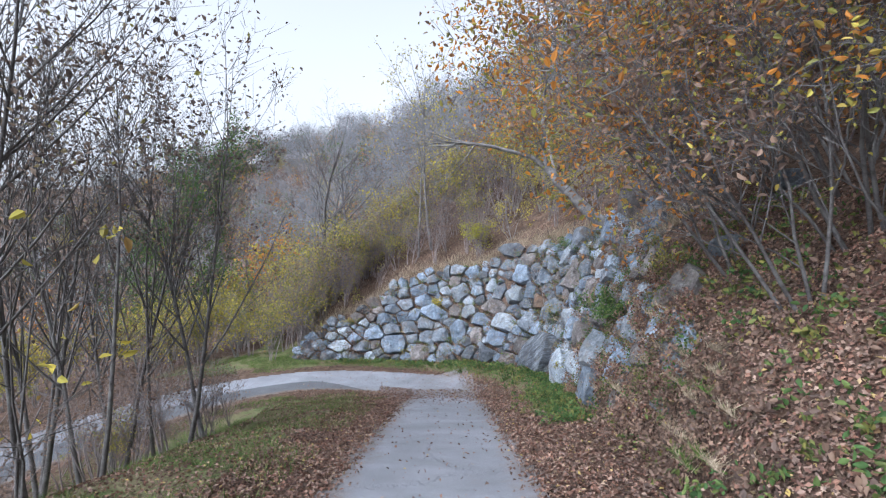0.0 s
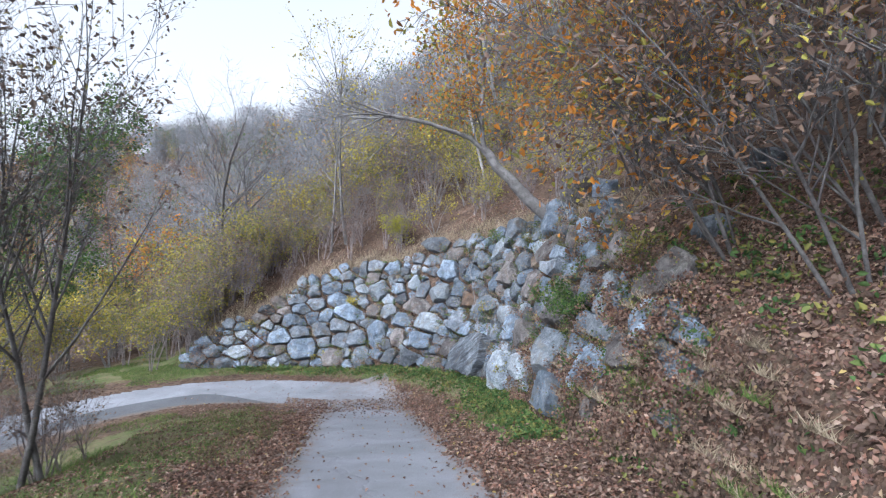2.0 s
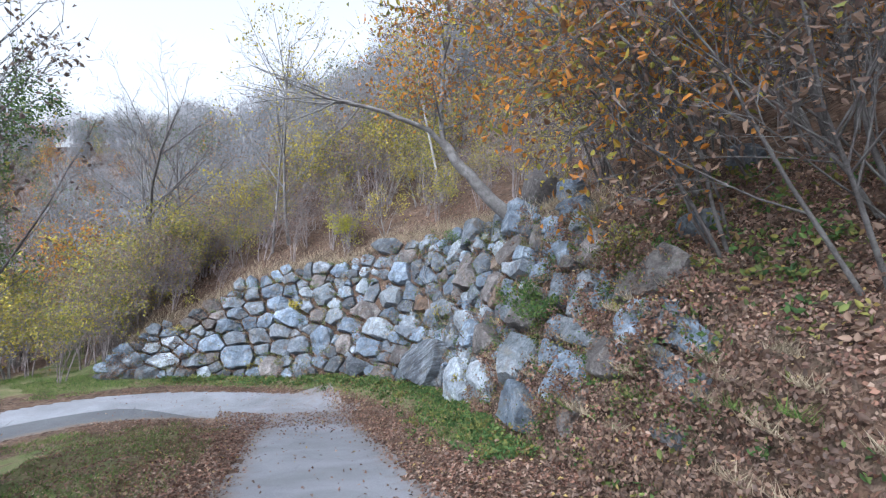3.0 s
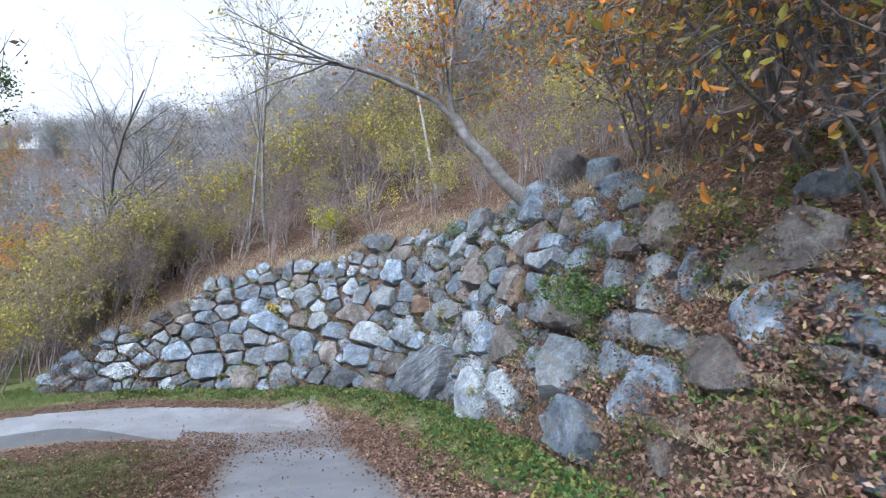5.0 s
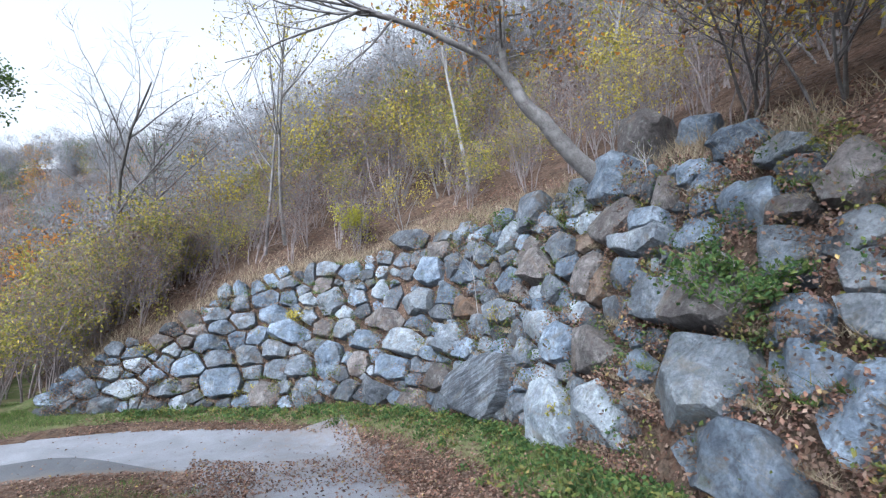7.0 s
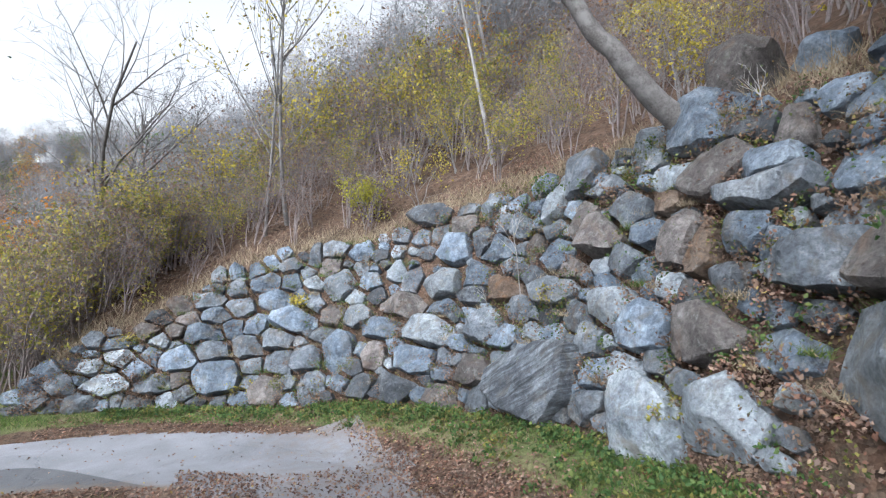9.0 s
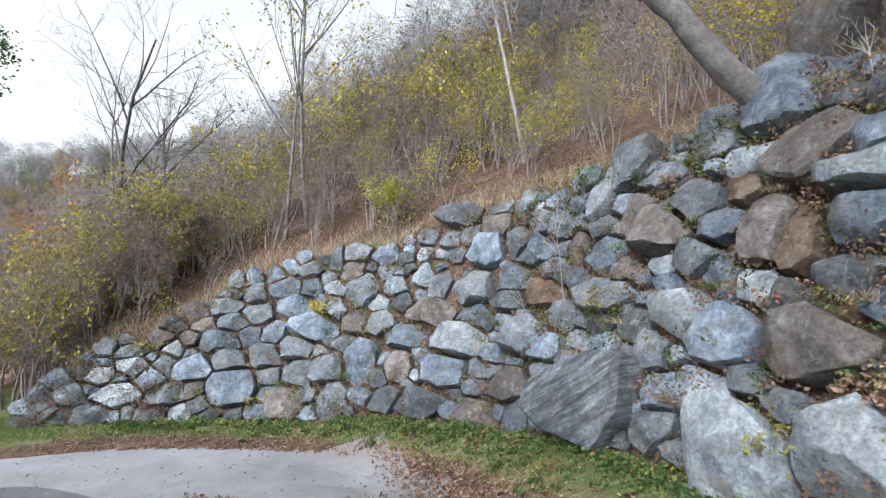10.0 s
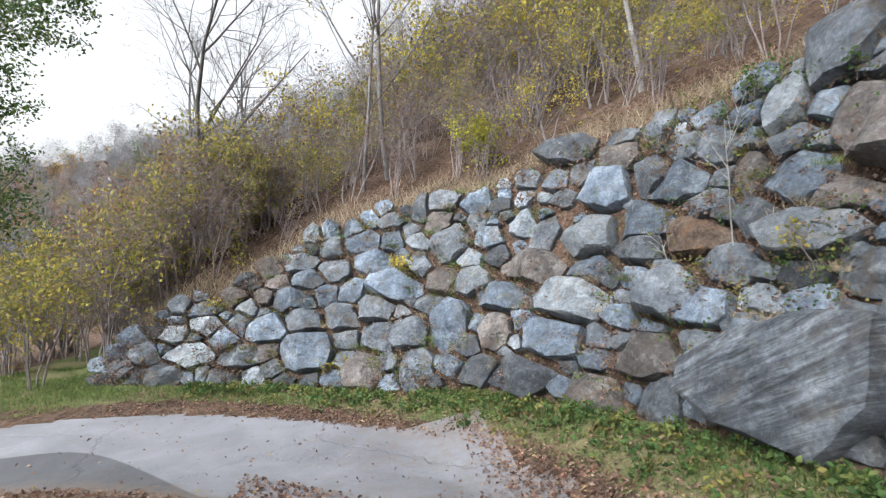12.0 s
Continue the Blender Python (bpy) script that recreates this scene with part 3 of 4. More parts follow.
def stone_outline(k, stones):
    """The stone's own rounded block, cut where it meets its neighbours."""
    u, v, w, h, kind = stones[k]
    turn = rng.uniform(-0.12, 0.12) + (-0.35 if kind == "s" else 0)
    poly = []
    corners = rng.integers(5, 8)
    square = rng.uniform(3.0, 7.0)
    for a in (np.arange(corners) + rng.uniform(-0.28, 0.28, corners)) / corners * 2 * math.pi + rng.uniform(0, 1.0):
        c, s = math.cos(a), math.sin(a)
        r = (abs(c)**square + abs(s)**square)**(-1 / square) * rng.uniform(0.88, 1.2) * (0.74 if u > 13.6 else 0.58)
        x, y = r * c * w, r * s * h
        poly.append((x * math.cos(turn) - y * math.sin(turn), x * math.sin(turn) + y * math.cos(turn)))
    if kind == "s":
        poly = [(0.58 * w, -0.10 * h), (0.16 * w, 0.38 * h), (-0.22 * w, 0.60 * h), (-0.52 * w, 0.58 * h), (-0.60 * w, -0.05 * h), (-0.40 * w, -0.56 * h), (0.18 * w, -0.54 * h), (0.50 * w, -0.40 * h)]
        return poly
    for j, (u2, v2, w2, h2, _) in enumerate(stones):
        dx, dy = u2 - u, (v2 - v)
        if j == k or abs(dx) > 1.8 or abs(dy) > 1.5:
            continue
        # the joint lies where both stones, as ellipses, give way alike
        far = math.hypot(dx, dy) or 1e-6
        nx, ny = dx / far, dy / far
        r1 = 1 / math.hypot(nx / w, ny / h) / 2
        r2 = 1 / math.hypot(nx / w2, ny / h2) / 2
        cut = far * r1 / (r1 + r2) - 0.012
        # joints run square to the stones' shape
        gx, gy = nx / (w * w + w2 * w2), ny / (h * h + h2 * h2)
        g = math.hypot(gx, gy)
        poly = clip_cell(poly, (nx * cut, ny * cut), (gx / g, gy / g))
        if len(poly) < 4:
            return None
    return poly


def stone_mesh(poly, w, h, kind):
    """A boulder: bevelled rim, an uneven, slightly tilted front and a body that goes into the bank."""
    pts = np.array(poly)
    per = np.concatenate([[0], np.cumsum(np.hypot(*(np.roll(pts, -1, 0) - pts).T))])
    ring = np.vstack([pts, pts[:1]])
    size = math.sqrt(w * h)
    m = 26 if size > 0.6 else 18
    # corners stay corners; long edges are divided
    cuts = [max(1, round(e / per[-1] * m)) for e in np.diff(per)]
    base = np.array([ring[k] + (ring[k + 1] - ring[k]) * j / c for k, c in enumerate(cuts) for j in range(c)])
    m = len(base)
    mid = base.mean(0)
    bulge = size * rng.uniform(0.20, 0.36)
    # the front is broken along a few planes
    planes = [(rng.normal(0, 0.45, 2) / size, rng.uniform(0.85, 1.1)) for _ in range(2)]
    planes += [(np.array([math.cos(t), math.sin(t)]) * rng.uniform(1.0, 3.2) / size, rng.uniform(1.0, 1.7)) for t in rng.uniform(0, 6.283, 4)]
    if kind == "s":
        planes = [(np.array([0.12, -0.1]), 0.8), (np.array([0.5, -0.6]), 1.1), (np.array([-0.4, 0.3]), 1.0)]
    seed = Vector(rng.uniform(-50, 50, 3))
    rows = []
    for scale, lift in ((0.88, -0.30), (1.0, -0.10), (1.0, 0.25), (0.98, 0.72), (0.9, 1.3), (0.74, 1.3), (0.56, 1.3), (0.36, 1.3), (0.16, 1.3)):
        row = []
        for p in base:
            q = mid + (p - mid) * scale
            z = min([lift] + [c - (q - mid) @ g for g, c in planes]) * bulge if lift > 0 else lift
            z = max(z, -0.25 * bulge) if lift > 0 else z
            v = Vector((q[0], q[1], z))
            v += noise.noise_vector(v * (1.6 / size) + seed) * size * 0.05 + noise.noise_vector(v * (5 / size) + seed) * size * 0.03
            row.append(v)
        rows.append(row)
    verts = [tuple(v) for row in rows for v in row]
    faces = []
    for r in range(len(rows) - 1):
        for j in range(m):
            faces.append((r * m + j, r * m + (j + 1) % m, (r + 1) * m + (j + 1) % m, (r + 1) * m + j))
    faces.append(tuple(range((len(rows) - 1) * m, len(rows) * m)))
    me = bpy.data.meshes.new("stone")
    me.from_pydata(verts, [], faces)
    me.polygons.foreach_set("use_smooth", [True] * len(faces))
    me.set_sharp_from_angle(angle=radians(20))
    me.materials.append(STONE[kind])
    return me


def build_wall():
    wall = tagged(new("boulder_wall"), "dry-laid retaining wall of rough grey and bluish boulders", "stone wall", kind="structure")
    stones = fill_stones(STONES)
    for k, (u, v, w, h, kind) in enumerate(stones):
        poly = stone_outline(k, stones)
        if poly is None:
            continue
        at, face, along = on_wall(u, v, rng.uniform(-0.03, 0.06) + (0.06 if w > 0.9 and u > 9 else 0) - (0.05 if u < 9 else 0))
        right = -along
        up = np.cross(face, right)
        poly = [(-p[0], p[1]) for p in poly][::-1]
        ob = part("stone", stone_mesh(poly, w, h, kind), None, wall)
        m = Matrix((right, up, face)).transposed().to_4x4()
        m.translation = Vector(at)
        ob.matrix_world = m
    return len(stones)


build_wall()


# ---- trees and shrubs ----
def tube(verts, faces, path, radii, sides):
    """A tapering branch along a path."""
    start = len(verts)
    a = None
    for k, (p, r) in enumerate(zip(path, radii)):
        d = (path[min(k + 1, len(path) - 1)] - path[max(k - 1, 0)]).normalized()
        a = d.orthogonal().normalized() if a is None else (a - d * a.dot(d)).normalized()
        b = d.cross(a)
        for j in range(sides):
            w = 2 * math.pi * j / sides
            verts.append(p + (a * math.cos(w) + b * math.sin(w)) * r)
    for k in range(len(path) - 1):
        for j in range(sides):
            i0, i1 = start + k * sides + j, start + k * sides + (j + 1) % sides
            faces.append((i0, i1, i1 + sides, i0 + sides))


def branch(wood, tips, r, start, way, length, radius, depth, spec):
    """A limb with its side shoots; tips gathers the places for leaves."""
    n = (2, 3, 5, 6)[min(depth, 3)]
    path, d, p = [start], Vector(way).normalized(), Vector(start)
    for k in range(n):
        d = (d + Vector([r.gauss(0, 1) for _ in range(3)]) * spec["wiggle"] + Vector((0, 0, spec["lift"]))).normalized()
        p = p + d * (length / n)
        path.append(Vector(p))
    radii = [radius * (1 - 0.78 * k / n) for k in range(n + 1)]
    tube(wood[0], wood[1], path, radii, 6 if depth >= spec["depth"] else (4 if depth > 1 else 3))
    if depth <= spec.get("leaf_from", 1):
        tips.extend((path[k], d) for k in range(1, n + 1))
    if depth == 0:
        return
    for _ in range(spec["shoots"][spec["depth"] - depth]):
        f = r.uniform(spec["low"] if depth == spec["depth"] else 0.2, 1.0) * n
        k = min(int(f), n - 1)
        at = path[k].lerp(path[k + 1], f - k)
        axis_way = (path[k + 1] - path[k]).normalized()
        side = axis_way.orthogonal().normalized()
        side.rotate(Matrix.Rotation(r.uniform(0, 6.283), 3, axis_way))
        way2 = axis_way * math.cos(spec["spread"]) + side * math.sin(spec["spread"])
        branch(wood, tips, r, at, way2, length * r.uniform(0.35, 0.62) * (1.15 - 0.5 * f / n), max(radii[k] * 0.55, 0.006), depth - 1, spec)


def leaves(r, tips, count, size, spread, fine=False, bunch=1.0):
    """Leaves round the tips; with a bunch under 1 they keep to that share of the tips."""
    g = np.random.default_rng(r.randrange(1 << 30))
    places = np.array([p for p, d in tips])
    if bunch < 1.0 and len(places) > 20:
        places = places[g.permutation(len(places))[:max(12, int(len(places) * bunch))]]
    c = places[g.integers(0, len(places), count)] + g.normal(0, spread, (count, 3))
    a = g.normal(0, 1, (count, 3))
    a /= np.linalg.norm(a, axis=1)[:, None]
    b = np.cross(a, g.normal(0, 1, (count, 3)))
    b /= np.linalg.norm(b, axis=1)[:, None]
    s = size * g.uniform(0.6, 1.35, (count, 1))
    fold = np.cross(a, b) * s * 0.16
    a, b = a * s, b * s
    if fine:
        rows = [c - a * 0.6, c - a * 0.2 + b * 0.33 + fold, c + a * 0.28 + b * 0.24 + fold * 0.6, c + a * 0.66 - fold * 0.5,
                c + a * 0.2 - b * 0.28 + fold * 0.7, c - a * 0.25 - b * 0.3 + fold]
    else:
        rows = [c - a * 0.6, c + b * 0.36 + fold, c + a * 0.6, c - b * 0.36 + fold]
    k = len(rows)
    verts = np.stack(rows, 1).reshape(-1, 3)
    i = np.arange(count)[:, None] * k
    faces = np.concatenate([i + [0, j, j + 1] for j in range(1, k - 1)], 0)
    return verts.tolist(), faces.tolist()


def brushwood(r, tips, count, length, width, spread):
    """Fine bare twigs that fill the crown: verts and faces."""
    g = np.random.default_rng(r.randrange(1 << 30))
    pick = g.integers(0, len(tips), count)
    p = np.array([t[0] for t in tips])[pick] + g.normal(0, spread, (count, 3))
    way = np.array([t[1] for t in tips])[pick] * 0.8 + g.normal(0, 0.6, (count, 3))
    way /= np.linalg.norm(way, axis=1)[:, None]
    side = np.cross(way, g.normal(0, 1, (count, 3)))
    side *= width / np.linalg.norm(side, axis=1)[:, None]
    verts = np.stack([p - side, p + side, p + way * length * g.uniform(0.5, 1.4, (count, 1))], 1).reshape(-1, 3)
    return verts.tolist(), np.arange(count * 3).reshape(-1, 3).tolist()


def plant(name, seed, stems, height, radius, spec, bark, leaf, count, size, spread=0.12, lean=(0, 0), fan=0.25, leaf_label="", fine=False, bunch=1.0, twigs=0, twig=(0.5, 0.006)):
    """A tree or shrub: trunk with its limbs, and a crown of leaves."""
    r = random.Random(seed)
    root = new(name)
    wood, tips = ([], []), []
    for k in range(stems):
        a = r.uniform(0, 6.283)
        off = Vector((math.cos(a), math.sin(a), 0)) * (0.0 if stems == 1 else r.uniform(0.03, 0.25))
        way = Vector((math.cos(a) * fan * r.uniform(0.3, 1.2) + lean[0], math.sin(a) * fan * r.uniform(0.3, 1.2) + lean[1], 1))
        branch(wood, tips, r, off - Vector((0, 0, 0.25)), way, height * r.uniform(0.75, 1.05), radius * r.uniform(0.7, 1.1), spec["depth"], spec)
    trunk = smooth(part("trunk", (wood[0], wood[1]), bark, root))
    if twigs:
        tagged(part("brush", brushwood(r, tips, twigs, *twig, spread), bark, trunk), kind="stuff")
    if count:
        part("crown", leaves(r, tips, count, size, spread, fine, bunch), leaf, root, leaf_label)
    return root


def spec(depth=3, shoots=(7, 5, 4), wiggle=0.10, lift=0.04, spread=0.75, low=0.3, leaf_from=1):
    return {"depth": depth, "shoots": shoots, "wiggle": wiggle, "lift": lift, "spread": spread, "low": low, "leaf_from": leaf_from}


def hill_place(u, s):
    """A spot on the slope s metres beyond the top of the stones."""
    q, face, along = on_wall(u, float(np.interp(u, ARC, CURVE[:, 4])))
    n = np.array([-face[0], -face[1]])
    n /= np.hypot(*n)
    x, y = q[0] + n[0] * (s + 0.15), q[1] + n[1] * (s + 0.15)
    return x, y, float(land(np.array([x]), np.array([y]))[0][0])


def ground_at(x, y):
    return float(land(np.array([float(x)]), np.array([float(y)]))[0][0])


def place(proto, label, category, spots, group=""):
    """The prototype stands at the first spot, copies at the rest. Spots: x, y, z, turn, scale."""
    tagged(proto, label, category, group)
    first = True
    for x, y, z, turn, scale in spots:
        m = pose(x, y, z, 0, 0, turn)
        if first:
            proto.scale = (scale,) * 3
            proto.matrix_basis = m @ Matrix.Diagonal((scale, scale, scale, 1))
            first = False
        else:
            ob = copy_thing(proto, m)
            ob.matrix_basis = m @ Matrix.Diagonal((scale, scale, scale, 1))


NEAR_TWIGS = spec(3, (7, 5, 4), 0.12, 0.05, 0.6, 0.2)
MID_TWIGS = spec(3, (6, 4, 2), 0.13, 0.05, 0.65, 0.2)
FAR_TWIGS = spec(2, (9, 5), 0.12, 0.05, 0.6, 0.2)

# leaning tree at the top of the wall, with a long bare limb over the road
def leaning_tree():
    r = random.Random(5)
    root = new("leaning_tree")
    wood, tips, bare = ([], []), [], []
    def limb(points, r0, r1, sides=8):
        path = [Vector(p) for p in points]
        fine = []
        for k in range(len(path) - 1):
            for s in range(4):
                q = path[k].lerp(path[k + 1], s / 4)
                fine.append(q + Vector([r.gauss(0, r0 * 0.07) for _ in range(3)]))
        fine.append(path[-1])
        tube(wood[0], wood[1], fine, [r0 + (r1 - r0) * k / (len(fine) - 1) for k in range(len(fine))], sides)
        return fine
    limb([(5.1, 14.65, 1.75), (4.75, 14.7, 2.2), (4.07, 14.8, 2.75), (3.5, 14.88, 3.35), (3.02, 15.0, 3.95)], 0.21, 0.11)
    stem = limb([(3.02, 15.0, 3.95), (2.96, 15.05, 4.6), (2.98, 15.1, 5.6), (3.05, 15.1, 7.0), (3.1, 15.1, 8.2)], 0.075, 0.03)
    arm = limb([(3.05, 15.0, 3.9), (2.65, 15.0, 4.22), (2.18, 15.0, 4.37), (1.35, 14.95, 4.57), (0.55, 14.9, 4.64)], 0.07, 0.045)
    thin = spec(2, (4, 3), 0.10, 0.0, 0.5, 0.25)
    for way, length in (((-1, 0, 0.05), 2.6), ((-1, -0.15, 0.25), 2.4), ((-1, 0.1, -0.15), 2.5), ((-0.9, 0.1, -0.65), 2.3), ((-0.45, 0.1, -1), 1.6), ((-1, -0.3, 0.02), 2.2), ((-0.8, 0.3, -0.35), 2.3)):
        branch(wood, bare, r, arm[-1] - Vector((r.uniform(-0.5, 0.3), 0, 0)), way, length, 0.026, 2, thin)
    up = spec(2, (6, 4), 0.12, 0.05, 0.7, 0.2)
    for k in range(2, len(stem)):
        a = r.uniform(0, 6.28)
        branch(wood, tips, r, stem[k], (math.cos(a), math.sin(a), 0.35), 1.7, 0.025, 2, up)
    for k in (3, 6):
        branch(wood, tips, r, arm[k], (-0.1, -0.5, 1), 1.3, 0.02, 2, up)
    smooth(part("trunk", wood, BARK_PALE, root))
    part("crown", leaves(r, tips, 3200, 0.085, 0.2), LEAF["orange"], root, "orange-brown autumn leaves")
    tagged(root, "leaning tree with pale trunk rooted on the boulder wall", "tree")


leaning_tree()


def stand(x, y, turn=0.0, scale=1.0):
    return (x, y, ground_at(x, y), turn, scale)


# single trees of the slope
for k, (x, y, s) in enumerate(((-1.25, 26.0, 1.0), (-0.55, 26.3, 1.12))):
    place(plant("pale_trunked_tree", 111 + k, 1, 8.2, 0.075, spec(3, (11, 4, 3), 0.035, 0.10, 0.75, 0.25), BARK_PALE, LEAF["yellow"], 420, 0.09, 0.15),
          "slim tree with pale trunk and few yellow leaves", "tree", [stand(x, y, 40 * k, s)], "pair of pale trunks")
place(plant("white_birch", 115, 1, 8.0, 0.075, spec(3, (9, 4, 3), 0.04, 0.03, 0.6, 0.4), BARK_WHITE, LEAF["yellow"], 500, 0.09, 0.2, lean=(-0.42, 0.05), bunch=0.3),
      "leaning birch with white trunk among yellow shrubs", "tree", [stand(5.6, 23.6, 0, 1.05)])
place(plant("forked_bare_tree", 118, 3, 11.5, 0.17, spec(3, (9, 6, 5), 0.10, 0.03, 0.72, 0.45), BARK_DARK, LEAF["brown"], 0, 0.07, 0.12, fan=0.26, twigs=900, twig=(0.5, 0.006)),
      "large forked bare tree above olive bushes", "tree", [stand(-7.2, 31.0, 0, 1.0)])
place(plant("leafy_green_tree", 121, 1, 11.5, 0.15, spec(3, (17, 6, 4), 0.09, 0.05, 0.6, 0.2), BARK_DARK, LEAF["green"], 15000, 0.12, 0.22, bunch=0.6),
      "tall tree still in green leaf below the road", "tree", [stand(-15.4, 28.8, 0, 0.88)])
place(plant("bright_shrub", 124, 4, 2.6, 0.02, spec(3, (5, 4, 3), 0.12, 0.04, 0.7, 0.2), BARK_GREY, LEAF["bright"], 1500, 0.10, 0.16, bunch=0.4),
      "small shrub with bright yellow-green leaves above the wall", "shrub", [stand(1.6, 23.6, 0, 0.7)])

# shrubs that overhang the lane from the bank
OVER = spec(3, (8, 5, 4), 0.12, 0.0, 0.65, 0.2)
for k, (x, y, s, leaf, lean) in enumerate((
        (4.0, 5.6, 0.95, "brown", -0.40), (4.4, 7.4, 1.1, "orange", -0.55), (4.9, 3.0, 1.0, "orange", -0.30), (5.0, 6.1, 1.25, "orange", -0.50),
        (5.6, 1.8, 1.05, "olive", -0.30), (5.5, 9.0, 1.15, "orange", -0.60), (5.6, 4.3, 1.3, "orange", -0.42), (6.0, 7.6, 1.3, "brown", -0.45),
        (5.7, 11.2, 0.95, "olive", -0.45), (6.2, 12.8, 1.05, "orange", -0.35), (5.8, 8.4, 0.9, "yellow", -0.55), (6.8, 10.4, 1.2, "brown", -0.3),
        (6.6, 2.6, 1.35, "orange", -0.35), (4.6, 4.4, 0.8, "olive", -0.35), (7.0, 4.0, 1.45, "brown", -0.35))):
    place(plant("overhanging_shrub", 131 + k, 4, 4.3, 0.026, OVER, BARK_DARK, LEAF[leaf], 3000, 0.055 if leaf in ("yellow", "olive") else 0.064, 0.15, lean=(lean, 0.0), fan=0.3, fine=True, bunch=0.45, twigs=350, twig=(0.35, 0.004)),
          {"brown": "many-stemmed shrub with withered brown leaves on the bank", "orange": "many-stemmed small tree with orange leaves over the lane",
           "olive": "many-stemmed shrub with yellow-green leaves on the bank", "yellow": "small shrub with yellow-green leaves over the bank"}[leaf], "shrub", [stand(x, y, 0, s)], "shrubs of the bank")

# the woods: shrubs and trees in three distances
protos = {}
for dist_name, twigs, stems, leaf_count, leaf_size, leaf_spread in (("near", MID_TWIGS, 4, 0.55, 1.5, 0.16), ("far", FAR_TWIGS, 2, 0.33, 2.3, 0.36)):
    far = dist_name == "far"
    fill, sprig = (420, (0.9, 0.016)) if far else (300, (0.5, 0.007))
    # far twiggy shrubs and bare trees carry painted haze in their bark colour
    protos["brown", dist_name] = [plant("distant_twiggy_shrub" if far else "twiggy_shrub", 21 + k, stems, 4.2, 0.04, twigs, BARK_HAZED if far else BARK_TWIG, LEAF["brown"], int(520 * leaf_count), 0.07 * leaf_size, leaf_spread, bunch=0.4, twigs=fill, twig=sprig) for k in range(3)]
    protos["yellow", dist_name] = [plant("yellow_shrub", 31 + k, stems, 4.0, 0.038, twigs, BARK_GREY, LEAF["yellow"], int(1500 * leaf_count), 0.075 * leaf_size, leaf_spread, bunch=0.3, twigs=fill // 2, twig=sprig) for k in range(3)]
    protos["olive", dist_name] = [plant("olive_shrub", 41 + k, stems, 4.0, 0.038, twigs, BARK_TWIG, LEAF["olive"], int(2000 * leaf_count), 0.075 * leaf_size, leaf_spread, bunch=0.35, twigs=fill // 2, twig=sprig) for k in range(3)]
    protos["orange", dist_name] = [plant("orange_leaved_tree", 51 + k, 4, 5.0, 0.045, twigs, BARK_DARK, LEAF["orange"], int(1700 * leaf_count), 0.09 * leaf_size, leaf_spread, bunch=0.4, twigs=fill // 2, twig=sprig) for k in range(2)]
    protos["bare", dist_name] = [plant("distant_bare_tree" if far else "bare_tree", 11 + k, 2, 7.0, 0.07, spec(3, (9, 6, 4), 0.07, 0.05, 0.6, 0.25) if not far else spec(2, (13, 5), 0.07, 0.05, 0.6, 0.25), BARK_HAZED if far else BARK_GREY, LEAF["brown"], int(350 * leaf_count), 0.07 * leaf_size, leaf_spread, bunch=0.4, twigs=fill * 2, twig=sprig) for k in range(3)]
    protos["green", dist_name] = [plant("green_tree", 71, 3, 6.0, 0.06, twigs, BARK_DARK, LEAF["green"], int(2000 * leaf_count), 0.08 * leaf_size, leaf_spread, bunch=0.4)]
protos["tall", "near"] = [plant("tall_slim_tree", 81 + k, 1, 11.0, 0.10, spec(3, (17, 6, 4), 0.04, 0.05, 0.65, 0.22), BARK_GREY, LEAF[("brown", "yellow", "brown")[k]], (700, 1300, 900)[k], 0.11, 0.2, bunch=0.4, twigs=1500, twig=(0.55, 0.008)) for k in range(3)]

rs = random.Random(77)
spots = {k: [] for k in protos}


def scatter(dist_name, u0, u1, s0, s1, count, weights, lo=0.75, hi=1.2):
    for k in range(count):
        u, s = u0 + (u1 - u0) * ((k * 0.618034 + rs.uniform(0, 0.15)) % 1), s0 + (s1 - s0) * ((k + rs.random()) / count)
        kind = rs.choices(list(weights), list(weights.values()))[0]
        x, y, z = hill_place(u, s)
        if math.hypot(x, y - 12) > 6 or x > 4:
            spots[kind, dist_name].append((x, y, z - 0.05, rs.uniform(0, 360), rs.uniform(lo, hi)))


scatter("near", -3, 8, 4.0, 9.0, 16, {"brown": 5, "orange": 3, "olive": 1}, 0.8, 1.2)
scatter("near", 7.5, 14, 2.4, 9.0, 22, {"brown": 5, "orange": 4, "yellow": 2}, 0.7, 1.15)
scatter("near", 13, 22, 0.9, 4.5, 22, {"yellow": 4, "brown": 4, "olive": 1}, 0.35, 0.6)
scatter("near", 12, 23, 4.0, 10.0, 26, {"yellow": 4, "brown": 6, "olive": 1}, 0.75, 1.1)
scatter("near", 11, 21, 2.0, 9.0, 34, {"yellow": 4, "brown": 6, "olive": 2}, 0.45, 0.8)
scatter("near", 22, 30, 0.7, 4.0, 30, {"brown": 8, "olive": 2}, 0.4, 0.75)
scatter("near", 21, 31, 3.5, 10.0, 30, {"brown": 9, "yellow": 2, "olive": 1}, 0.75, 1.05)
scatter("near", 29.5, 44, -1.0, 5.0, 30, {"olive": 5, "brown": 5, "yellow": 2}, 0.55, 0.9)
scatter("near", 29.0, 36, 0.2, 4.5, 30, {"olive": 7, "brown": 3}, 0.65, 1.0)
scatter("near", 31, 46, 5.0, 14.0, 20, {"olive": 4, "brown": 5, "yellow": 2}, 0.7, 1.0)
scatter("near", 12, 34, 10, 17, 34, {"brown": 6, "yellow": 2, "olive": 1, "bare": 1, "orange": 1}, 0.8, 1.15)
scatter("far", 8, 36, 17, 26, 36, {"brown": 6, "yellow": 2, "bare": 5, "orange": 1}, 0.9, 1.3)
